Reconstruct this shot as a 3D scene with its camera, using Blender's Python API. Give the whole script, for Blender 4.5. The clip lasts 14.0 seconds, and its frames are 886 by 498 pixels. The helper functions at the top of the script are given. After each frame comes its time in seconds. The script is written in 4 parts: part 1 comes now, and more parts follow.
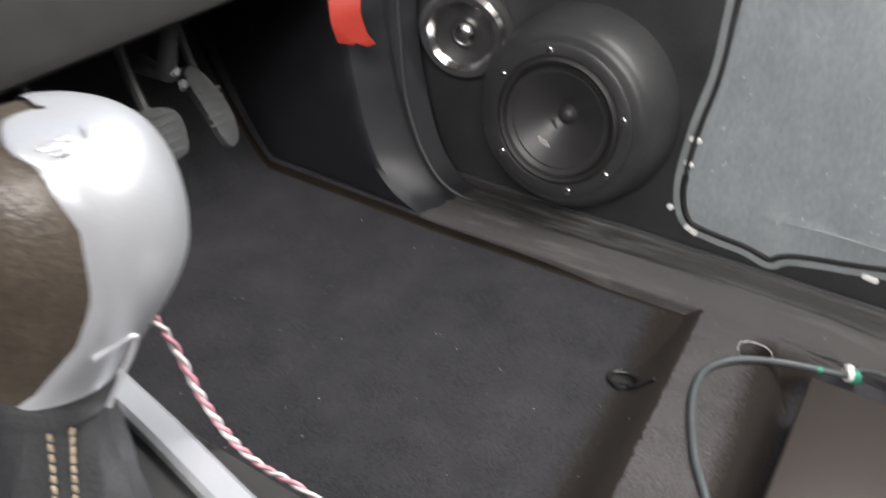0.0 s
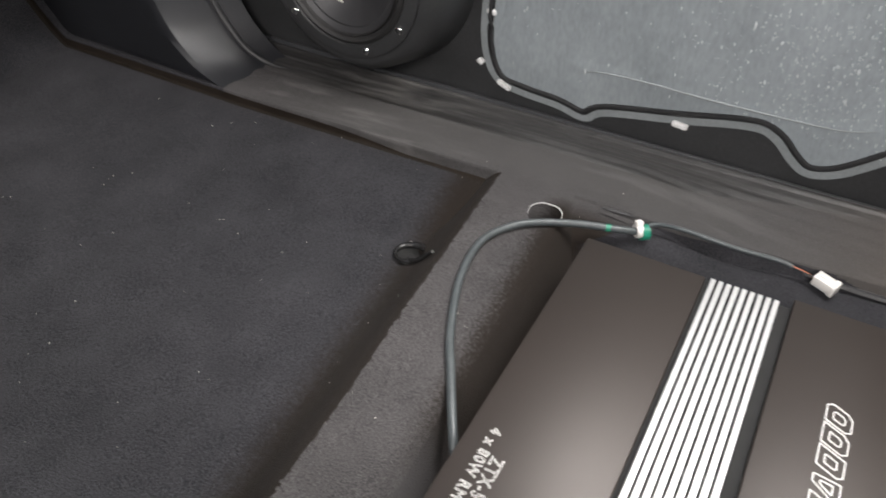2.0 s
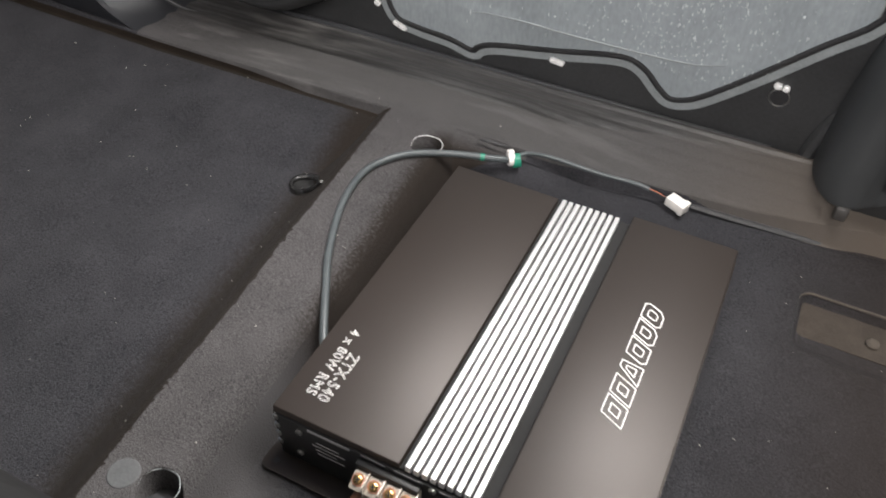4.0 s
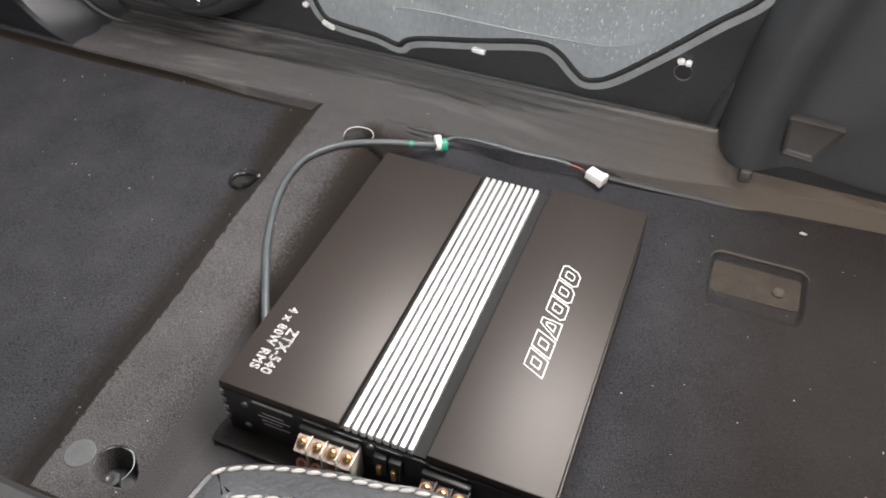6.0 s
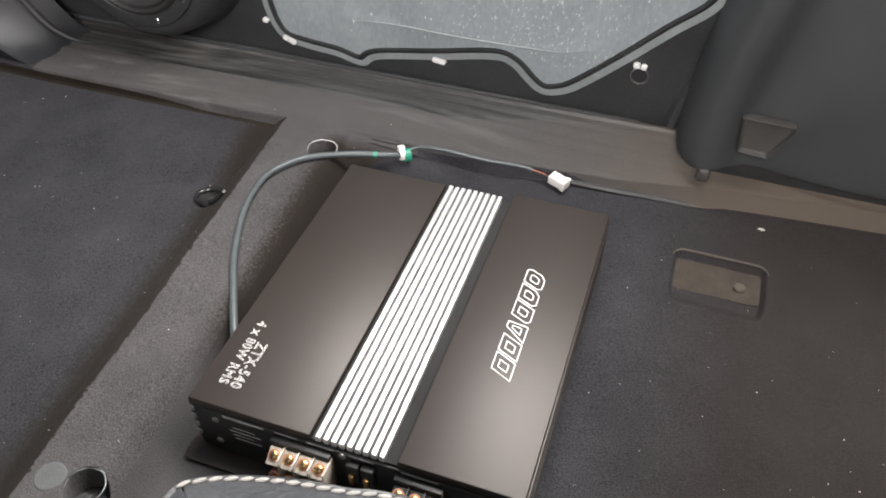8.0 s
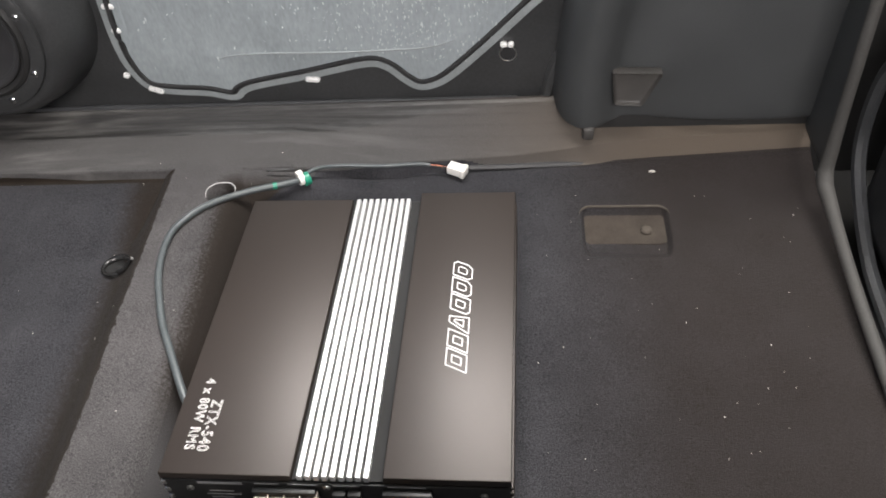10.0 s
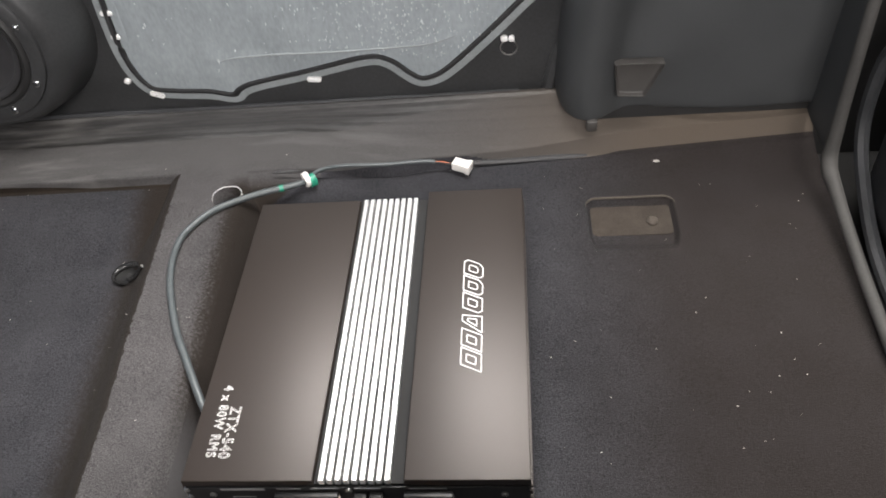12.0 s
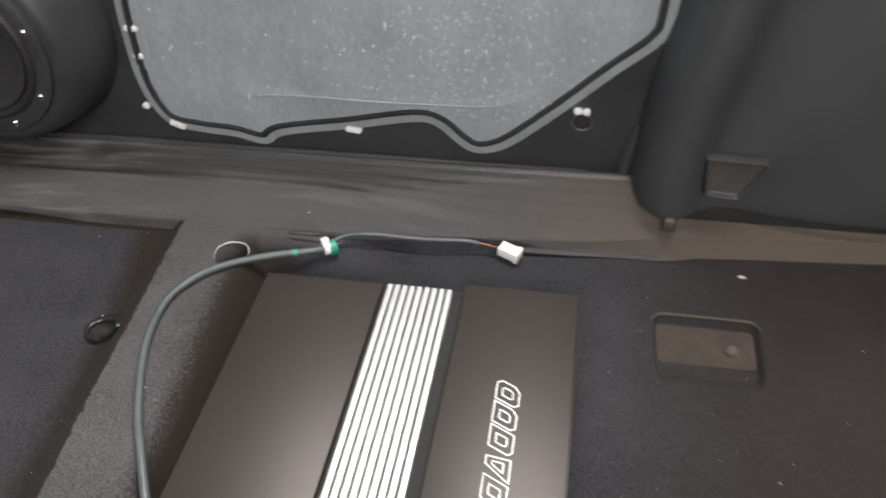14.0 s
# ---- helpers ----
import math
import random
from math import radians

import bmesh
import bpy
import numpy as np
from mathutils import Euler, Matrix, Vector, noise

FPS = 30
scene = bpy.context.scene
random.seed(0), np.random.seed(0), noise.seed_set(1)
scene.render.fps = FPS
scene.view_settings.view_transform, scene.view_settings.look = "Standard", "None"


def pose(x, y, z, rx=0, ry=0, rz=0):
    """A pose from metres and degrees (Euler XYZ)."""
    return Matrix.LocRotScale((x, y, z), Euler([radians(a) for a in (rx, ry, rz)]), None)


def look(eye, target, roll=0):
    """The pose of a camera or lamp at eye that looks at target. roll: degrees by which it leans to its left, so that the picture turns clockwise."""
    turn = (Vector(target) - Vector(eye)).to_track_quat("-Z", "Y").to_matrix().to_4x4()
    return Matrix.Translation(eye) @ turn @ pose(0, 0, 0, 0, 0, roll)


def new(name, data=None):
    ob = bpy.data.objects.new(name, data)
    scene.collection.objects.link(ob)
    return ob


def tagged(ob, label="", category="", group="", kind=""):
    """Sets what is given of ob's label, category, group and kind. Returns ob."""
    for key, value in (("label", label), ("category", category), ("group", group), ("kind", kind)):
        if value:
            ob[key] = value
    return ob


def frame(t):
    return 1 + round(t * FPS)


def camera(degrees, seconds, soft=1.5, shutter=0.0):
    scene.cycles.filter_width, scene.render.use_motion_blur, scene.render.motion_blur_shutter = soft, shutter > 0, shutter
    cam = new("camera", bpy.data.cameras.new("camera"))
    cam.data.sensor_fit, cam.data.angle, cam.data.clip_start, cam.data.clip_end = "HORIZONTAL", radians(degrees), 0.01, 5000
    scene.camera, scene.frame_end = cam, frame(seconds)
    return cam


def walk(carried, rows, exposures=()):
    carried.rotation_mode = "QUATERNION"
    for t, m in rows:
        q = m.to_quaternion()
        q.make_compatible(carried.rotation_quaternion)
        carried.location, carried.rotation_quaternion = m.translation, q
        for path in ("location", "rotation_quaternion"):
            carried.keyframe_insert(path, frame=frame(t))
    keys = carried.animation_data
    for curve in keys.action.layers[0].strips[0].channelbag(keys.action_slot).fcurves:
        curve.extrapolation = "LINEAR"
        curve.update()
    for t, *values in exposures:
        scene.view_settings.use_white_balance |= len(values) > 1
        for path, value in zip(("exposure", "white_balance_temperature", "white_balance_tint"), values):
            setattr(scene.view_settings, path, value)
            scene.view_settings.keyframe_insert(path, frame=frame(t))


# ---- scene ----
cam = camera(58.7, 14.0, soft=1.8, shutter=0.5)
PATH = [
    (0, (0.002, -0.306, 0.439), (-0.891, 1.161, -0.585), 3.5),
    (0.5, (0.034, -0.271, 0.439), (-0.757, 1.149, -0.726), 2.6),
    (1, (0.049, -0.233, 0.426), (-0.678, 1.143, -0.83), 2.4),
    (1.5, (0.071, -0.206, 0.422), (-0.613, 1.156, -0.872), 2.7),
    (2, (0.114, -0.185, 0.424), (-0.594, 1.158, -0.878), 1.2),
    (2.5, (0.144, -0.178, 0.428), (-0.544, 1.15, -0.901), 0.9),
    (3, (0.168, -0.178, 0.434), (-0.486, 1.136, -0.924), 1.7),
    (3.5, (0.186, -0.191, 0.448), (-0.438, 1.106, -0.941), 2.1),
    (4, (0.204, -0.201, 0.459), (-0.397, 1.084, -0.95), 1.9),
    (4.2, (0.209, -0.206, 0.46), (-0.376, 1.079, -0.957), 1.9),
    (6.5, (0.248, -0.229, 0.474), (-0.261, 1.111, -0.92), 0.5),
    (7, (0.249, -0.23, 0.475), (-0.246, 1.121, -0.914), 0.4),
    (7.5, (0.251, -0.233, 0.48), (-0.233, 1.126, -0.906), 0.3),
    (8, (0.253, -0.231, 0.477), (-0.215, 1.134, -0.908), 0.3),
    (8.5, (0.252, -0.228, 0.477), (-0.058, 1.191, -0.898), 1.3),
    (8.7, (0.246, -0.229, 0.47), (-0.036, 1.197, -0.903), 0.3),
    (10.8, (0.228, -0.239, 0.507), (0.009, 1.135, -0.929), -8.4),
    (11, (0.224, -0.238, 0.506), (0.006, 1.134, -0.933), -8.3),
    (11.5, (0.222, -0.231, 0.509), (0.018, 1.141, -0.931), -7.8),
    (12, (0.227, -0.232, 0.506), (0.016, 1.142, -0.932), -8.3),
    (12.5, (0.241, -0.225, 0.508), (0.037, 1.146, -0.934), -8.1),
    (13, (0.256, -0.19, 0.5), (0.059, 1.21, -0.914), -6.6),
    (13.5, (0.247, -0.15, 0.48), (0.014, 1.276, -0.903), -5.1),
    (14, (0.214, -0.122, 0.452), (-0.097, 1.319, -0.899), -3.1),
]
EXPOSURES = [(0.0, -0.1), (0.5, -0.65), (1.0, -1.0), (1.5, -0.70), (2.0, -0.27), (2.5, -0.08), (3.0, -0.22), (3.5, -0.3), (4.0, -0.2), (6.5, 0.06), (12.5, 0.06), (13.5, -0.15), (14.0, -0.2)]
walk(cam, [(t, look(eye, target, roll)) for t, eye, target, roll in PATH], EXPOSURES)

# ---- light ----
world = bpy.data.worlds.new("sky")
scene.world = world
world.use_nodes = True
wn = world.node_tree
sky = wn.nodes.new("ShaderNodeTexSky")
sky.sky_type, sky.sun_disc = "NISHITA", False
sky.sun_elevation, sky.sun_rotation = radians(55), radians(20)
wn.links.new(sky.outputs[0], wn.nodes["Background"].inputs[0])
wn.nodes["Background"].inputs[1].default_value = 0.15
sun = new("sun", bpy.data.lights.new("sun", "SUN"))
sun.data.energy, sun.data.angle, sun.data.color = 1.5, radians(20), (1.0, 0.95, 0.88)
sun.matrix_world = look((0.6, 2.2, 3.2), (0, 0, 0))


def window_light(name, eye, target, sx, sy, power, colour, spread=180):
    lamp = new(name, bpy.data.lights.new(name, "AREA"))
    lamp.data.shape, lamp.data.size, lamp.data.size_y = "RECTANGLE", sx, sy
    lamp.data.energy, lamp.data.color = power, colour
    lamp.data.spread = radians(spread)
    lamp.matrix_world = look(eye, target)
    return lamp


window_light("driver_window_light", (0.33, 0.44, 1.17), (0.18, -0.16, 0.20), 0.80, 0.44, 25.0, (0.98, 0.95, 0.93), 150)
window_light("rear_window_light", (0.80, 0.62, 1.08), (0.0, 0.0, 0.05), 0.62, 0.5, 11.0, (1.0, 0.93, 0.84))
window_light("passenger_window_light", (0.34, -1.14, 1.06), (0.0, 0.3, 0.2), 0.9, 0.5, 42.0, (1.0, 0.94, 0.91))


# ---- materials ----
def material(name, colour, rough=0.5, metal=0.0, vary=0.25, scale=60.0, fine=900.0, bump=0.15, depth=0.001, stretch=(1, 1, 1), second=None, rvary=0.12, sheen=0.0, gloss=0.5, span=(0.6, 1.4), coarse=1.0):
    """A surface with coarse stains, fine grain and relief."""
    m = bpy.data.materials.new(name)
    m.use_nodes = True
    nt = m.node_tree
    b = nt.nodes["Principled BSDF"]
    tc = nt.nodes.new("ShaderNodeTexCoord")
    mp = nt.nodes.new("ShaderNodeMapping")
    mp.inputs["Scale"].default_value = stretch
    nt.links.new(tc.outputs["Object"], mp.inputs[0])
    n1, n2 = nt.nodes.new("ShaderNodeTexNoise"), nt.nodes.new("ShaderNodeTexNoise")
    n1.inputs["Scale"].default_value, n1.inputs["Detail"].default_value = scale, 5
    n2.inputs["Scale"].default_value, n2.inputs["Detail"].default_value = fine, 3
    for n in (n1, n2):
        nt.links.new(mp.outputs[0], n.inputs["Vector"])
    add = nt.nodes.new("ShaderNodeMath")
    add.operation = "MULTIPLY_ADD"
    add.inputs[1].default_value = coarse
    nt.links.new(n1.outputs[0], add.inputs[0])
    nt.links.new(n2.outputs[0], add.inputs[2])
    ramp = nt.nodes.new("ShaderNodeMapRange")
    ramp.inputs["From Min"].default_value, ramp.inputs["From Max"].default_value = span
    nt.links.new(add.outputs[0], ramp.inputs[0])
    mix = nt.nodes.new("ShaderNodeMix")
    mix.data_type = "RGBA"
    lo = [c * (1 - vary) for c in colour]
    hi = second or [min(1, c * (1 + vary)) for c in colour]
    mix.inputs["A"].default_value, mix.inputs["B"].default_value = (*lo, 1), (*hi, 1)
    nt.links.new(ramp.outputs[0], mix.inputs["Factor"])
    nt.links.new(mix.outputs["Result"], b.inputs["Base Color"])
    rr = nt.nodes.new("ShaderNodeMapRange")
    rr.inputs["To Min"].default_value, rr.inputs["To Max"].default_value = max(0.02, rough - rvary), min(1, rough + rvary)
    nt.links.new(n1.outputs[0], rr.inputs[0])
    nt.links.new(rr.outputs[0], b.inputs["Roughness"])
    b.inputs["Metallic"].default_value = metal
    b.inputs["Specular IOR Level"].default_value = gloss
    if sheen:
        b.inputs["Sheen Weight"].default_value = sheen
        b.inputs["Sheen Roughness"].default_value = 0.6
    if bump:
        bp = nt.nodes.new("ShaderNodeBump")
        bp.inputs["Strength"].default_value, bp.inputs["Distance"].default_value = bump, depth
        nt.links.new(n2.outputs[0], bp.inputs["Height"])
        nt.links.new(bp.outputs[0], b.inputs["Normal"])
    return m


# one carpet in two painted tones: shaded low floor, lit ridge and sill
CARPET = material("dark_carpet", (0.0240, 0.0242, 0.0278), 0.97, 0, 0.45, 22, 1000, 1.0, 0.0010, second=(0.0565, 0.0560, 0.0620), sheen=0.02, gloss=0.12, rvary=0.03, span=(0.46, 0.86), coarse=0.3)
LIT_CARPET = material("lit_scuffed_carpet", (0.046, 0.0445, 0.0455), 0.95, 0, 0.45, 22, 1000, 1.0, 0.0010, second=(0.094, 0.0895, 0.0900), sheen=0.02, gloss=0.12, rvary=0.03, span=(0.46, 0.86), coarse=0.35)
STEP_SHADE = material("shaded_step_face", (0.0200, 0.0155, 0.0120), 0.97, 0, 0.3, 40, 1000, 0.8, 0.0008, gloss=0.12)
SILL = material("scuffed_sill", (0.043, 0.0425, 0.0425), 0.50, 0, 0.30, 26, 300, 0.2, 0.0005, stretch=(0.25, 1, 1), second=(0.084, 0.082, 0.081), span=(0.75, 1.5))
LEDGE = material("dusty_ledge", (0.060, 0.050, 0.040), 0.9, 0, 0.3, 30, 600, 0.3, 0.0006)
PAINT = material("black_door_paint", (0.034, 0.035, 0.036), 0.40, 0, 0.3, 20, 300, 0.04, 0.0004)
SHEET = material("grey_barrier_sheet", (0.24, 0.27, 0.285), 0.42, 0, 0.16, 16, 320, 0.10, 0.0006, stretch=(1, 1, 0.4), second=(0.315, 0.35, 0.365))
DROPS = material("chalky_drops", (0.52, 0.55, 0.56), 0.8, 0, 0.2, 200, 900, 0.0)
LIP = material("grey_sheet_edge", (0.22, 0.24, 0.245), 0.5, 0, 0.2, 40, 500, 0.15, 0.0005)
KICK = material("dark_satin_plastic", (0.016, 0.017, 0.020), 0.44, 0, 0.25, 25, 1400, 0.2, 0.0004)
GLOSSY = material("glossy_black_steel", (0.018, 0.018, 0.018), 0.22, 0, 0.3, 60, 500, 0.1, 0.0003)
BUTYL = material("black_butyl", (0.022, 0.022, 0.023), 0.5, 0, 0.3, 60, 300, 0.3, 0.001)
PLASTIC = material("grained_black_plastic", (0.034, 0.035, 0.036), 0.55, 0, 0.25, 25, 1400, 0.3, 0.0004)
TRIM = material("charcoal_trim", (0.040, 0.0425, 0.0440), 0.6, 0, 0.2, 18, 1300, 0.3, 0.0004)
PLASTIC_GREY = material("dark_grey_plastic", (0.045, 0.047, 0.05), 0.5, 0, 0.2, 30, 1200, 0.25, 0.0004)
GUIDE = material("brownish_grey_plastic", (0.050, 0.047, 0.044), 0.55, 0, 0.25, 40, 1200, 0.25, 0.0004)
RUBBER = material("grey_rubber_seal", (0.038, 0.0365, 0.034), 0.7, 0, 0.25, 40, 700, 0.2, 0.0004)
BLACK_RUBBER = material("black_rubber", (0.018, 0.018, 0.018), 0.6, 0, 0.25, 40, 700, 0.2, 0.0004)
AMP = material("anodised_black", (0.033, 0.0262, 0.0225), 0.46, 0.30, 0.12, 6, 2600, 0.08, 0.0002, rvary=0.04)
AMP_SIDE = material("black_end_plate", (0.014, 0.014, 0.014), 0.45, 0, 0.2, 40, 900, 0.08, 0.0002)
ALU = material("brushed_aluminium", (0.90, 0.90, 0.89), 0.45, 0.75, 0.05, 30, 900, 0.1, 0.0002, stretch=(1, 0.05, 1))
BLACK_FELT = material("matt_black_channel", (0.010, 0.010, 0.010), 0.9, 0, 0.2, 40, 900, 0.05, 0.0002)
CHROME = material("chrome", (0.75, 0.75, 0.74), 0.16, 1.0, 0.1, 60, 600, 0.05, 0.0002)
STEEL = material("zinc_steel", (0.5, 0.5, 0.48), 0.35, 1.0, 0.2, 90, 700, 0.1, 0.0002)
BRASS = material("brass_screw", (0.62, 0.40, 0.16), 0.3, 1.0, 0.2, 200, 1200, 0.1, 0.0002)
COPPER = material("copper_terminal", (0.70, 0.38, 0.26), 0.4, 0.8, 0.25, 200, 900, 0.1, 0.0002)
CLEAR = material("clear_terminal_cover", (0.50, 0.45, 0.39), 0.22, 0.1, 0.2, 150, 800, 0.1, 0.0003)
PRINT = material("white_print", (0.82, 0.82, 0.80), 0.6, 0, 0.05, 200, 900, 0.0)
GREY_PRINT = material("grey_print", (0.24, 0.24, 0.24), 0.6, 0, 0.1, 200, 900, 0.0)
CABLE = material("grey_cable_jacket", (0.065, 0.075, 0.078), 0.42, 0, 0.25, 60, 500, 0.1, 0.0003)
WHITE = material("white_nylon", (0.78, 0.76, 0.72), 0.45, 0, 0.07, 200, 900, 0.05, 0.0002)
GREEN = material("green_tape", (0.02, 0.22, 0.14), 0.4, 0, 0.2, 200, 900, 0.1, 0.0002)
COPPER_WIRE = material("orange_wire", (0.55, 0.16, 0.07), 0.45, 0, 0.2, 200, 900, 0.05, 0.0002)
PINK = material("pink_wire", (0.55, 0.27, 0.32), 0.45, 0, 0.2, 120, 600, 0.05, 0.0002)
PALE = material("pale_wire", (0.62, 0.58, 0.58), 0.45, 0, 0.2, 120, 600, 0.05, 0.0002)
LEATHER = material("black_leather", (0.042, 0.044, 0.047), 0.42, 0, 0.3, 40, 520, 0.55, 0.0009)
KNOB_LEATHER = material("brown_black_leather", (0.055, 0.045, 0.034), 0.42, 0, 0.35, 60, 420, 0.5, 0.0009)
SILVER = material("satin_silver_paint", (0.50, 0.52, 0.55), 0.36, 0.55, 0.05, 20, 900, 0.04, 0.0002)
THREAD = material("pale_thread", (0.22, 0.215, 0.20), 0.8, 0, 0.2, 300, 1500, 0.3, 0.0003)
TAN_THREAD = material("tan_thread", (0.40, 0.33, 0.24), 0.8, 0, 0.2, 300, 1500, 0.3, 0.0003)
RED = material("red_plastic", (0.42, 0.04, 0.025), 0.45, 0, 0.12, 40, 600, 0.05, 0.0002)
CONE = material("speaker_cone", (0.035, 0.035, 0.037), 0.42, 0, 0.2, 40, 700, 0.15, 0.0003)
PEDAL = material("worn_pedal_rubber", (0.075, 0.078, 0.08), 0.6, 0, 0.25, 60, 600, 0.2, 0.0004)
CLOTH = material("pale_headlining", (0.55, 0.53, 0.50), 0.95, 0, 0.1, 20, 600, 0.2, 0.0006)
FRAY = material("frayed_rim", (0.50, 0.50, 0.49), 0.8, 0, 0.3, 300, 900, 0.2, 0.0003)
CLIP = material("bright_clip", (0.92, 0.92, 0.90), 0.30, 0.2, 0.1, 200, 900, 0.1, 0.0002)
LINER = material("dusty_pocket_floor", (0.050, 0.042, 0.035), 0.95, 0, 0.35, 60, 900, 0.5, 0.0006, gloss=0.12)
LINT = material("pale_lint", (0.46, 0.44, 0.40), 0.9, 0, 0.2, 300, 900, 0.0)


# ---- building helpers ----
def blend(mat, colour, across, ramps, grain, share=1.0, stretch=(1, 1, 1), streaks=None, within=()):
    """Mixes a second colour into a covering along one direction, with a ragged edge or in streaks."""
    nt = mat.node_tree
    b = nt.nodes["Principled BSDF"]
    old = b.inputs["Base Color"].links[0].from_socket
    tc, dot = nt.nodes.new("ShaderNodeTexCoord"), nt.nodes.new("ShaderNodeVectorMath")
    dot.operation = "DOT_PRODUCT"
    dot.inputs[1].default_value = across
    nt.links.new(tc.outputs["Object"], dot.inputs[0])
    mp = nt.nodes.new("ShaderNodeMapping")
    mp.inputs["Scale"].default_value = stretch
    nt.links.new(tc.outputs["Object"], mp.inputs[0])
    tex = nt.nodes.new("ShaderNodeTexNoise")
    tex.inputs["Scale"].default_value, tex.inputs["Detail"].default_value = grain, 6
    nt.links.new(mp.outputs[0], tex.inputs["Vector"])
    add = nt.nodes.new("ShaderNodeMath")
    add.operation = "MULTIPLY_ADD"
    add.inputs[1].default_value = 0.03
    nt.links.new(tex.outputs[0], add.inputs[0])
    nt.links.new(dot.outputs["Value"], add.inputs[2])
    factor = None
    limits = []
    for vector, p, q in within:
        d2 = nt.nodes.new("ShaderNodeVectorMath")
        d2.operation = "DOT_PRODUCT"
        d2.inputs[1].default_value = vector
        nt.links.new(tc.outputs["Object"], d2.inputs[0])
        limits.append((p, q, d2.outputs["Value"]))
    for start, end, source in [(p + 0.015, q + 0.015, add.outputs[0]) for p, q in ramps] + ([(*streaks, tex.outputs[0])] if streaks else []) + limits:
        ramp = nt.nodes.new("ShaderNodeMapRange")
        ramp.interpolation_type = "SMOOTHSTEP"
        lo, hi = (0.0, 1.0) if start < end else (1.0, 0.0)
        ramp.inputs["From Min"].default_value, ramp.inputs["From Max"].default_value = min(start, end), max(start, end)
        ramp.inputs["To Min"].default_value, ramp.inputs["To Max"].default_value = lo, hi
        nt.links.new(source, ramp.inputs[0])
        times = nt.nodes.new("ShaderNodeMath")
        times.operation = "MULTIPLY"
        nt.links.new(ramp.outputs[0], times.inputs[0])
        if factor:
            nt.links.new(factor, times.inputs[1])
        else:
            times.inputs[1].default_value = share
        factor = times.outputs[0]
    mix = nt.nodes.new("ShaderNodeMix")
    mix.data_type = "RGBA"
    mix.inputs["B"].default_value = (*colour, 1)
    nt.links.new(factor, mix.inputs["Factor"])
    nt.links.new(old, mix.inputs["A"])
    nt.links.new(mix.outputs["Result"], b.inputs["Base Color"])


# brown dust on the ledge, shade painted brown beside the ridge, lit tone and pale scuffs on the sill
# lighter tone that paints the stronger light on the sill
blend(LIT_CARPET, (0.083, 0.081, 0.079), (0, 1, 0), [(0.318, 0.350)], 60, 0.6, within=[((1, 0, 0), -0.44, -0.26)])
blend(LIT_CARPET, (0.120, 0.118, 0.116), (0, 1, 0), [(0.320, 0.350)], 26, 0.5, (0.35, 2.4, 1), (0.50, 0.70), [((1, 0, 0), -0.44, -0.30)])
blend(SILL, (0.018, 0.0172, 0.0165), (0, 1, 0), [(0.385, 0.390)], 30, 0.75, (0.05, 7.0, 1), (0.50, 0.60))
for covering in (LIT_CARPET, SILL):
    blend(covering, (0.096, 0.079, 0.063), (1, 0, 0), [(0.10, 0.40)], 40)
    blend(covering, (0.20, 0.195, 0.187), (1, 0, 0), [(-0.06, -0.20)], 14, 0.75, (0.6, 3.0, 1), (0.48, 0.74))
# dark brown that paints the shade on the ridge's slopes
SLOPE_SHADE = (0.0165, 0.0125, 0.0096)
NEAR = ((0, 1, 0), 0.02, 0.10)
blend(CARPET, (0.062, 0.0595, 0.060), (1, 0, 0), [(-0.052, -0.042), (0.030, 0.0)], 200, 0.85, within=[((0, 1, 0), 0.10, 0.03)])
blend(CARPET, SLOPE_SHADE, (1, 0.0676, 0), [(-0.142, -0.108), (-0.050, -0.060)], 300, 0.95)
blend(CARPET, SLOPE_SHADE, (1, 0.0676, 0), [(-0.060, -0.050), (0.020, 0.0)], 300, 0.95, within=[NEAR])
blend(LIT_CARPET, SLOPE_SHADE, (1, 0.0676, 0), [(-0.038, -0.018)], 420, 0.95, within=[((0, 1, 0), 0.330, 0.305), ((1, 0, 0), 0.10, 0.04), NEAR])
# the low carpet turns darker and browner towards larger x
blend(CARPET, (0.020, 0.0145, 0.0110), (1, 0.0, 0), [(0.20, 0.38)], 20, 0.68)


def mesh_of(name, bm, mat, smooth=True):
    me = bpy.data.meshes.new(name)
    bmesh.ops.recalc_face_normals(bm, faces=bm.faces)
    bm.to_mesh(me)
    bm.free()
    me.materials.append(mat)
    if smooth:
        for p in me.polygons:
            p.use_smooth = True
        me.set_sharp_from_angle(angle=radians(38))
    return me


def part(name, bm, mat, parent=None, label=""):
    ob = new(name, mesh_of(name, bm, mat))
    if parent:
        ob.parent = parent
    return tagged(ob, label)


def thing(name, label, category, kind="", group=""):
    return tagged(new(name), label, category, group, kind)


def box(x0, x1, y0, y1, z0, z1, bevel=0.0, bm=None, seg=2):
    out = bm or bmesh.new()
    r = bmesh.ops.create_cube(out, size=1.0)
    for v in r["verts"]:
        v.co = Vector((x0 + (v.co.x + 0.5) * (x1 - x0), y0 + (v.co.y + 0.5) * (y1 - y0), z0 + (v.co.z + 0.5) * (z1 - z0)))
    if bevel:
        es = {e for v in r["verts"] for e in v.link_edges}
        bmesh.ops.bevel(out, geom=list(es), offset=bevel, segments=seg, affect="EDGES", profile=0.5)
    return out


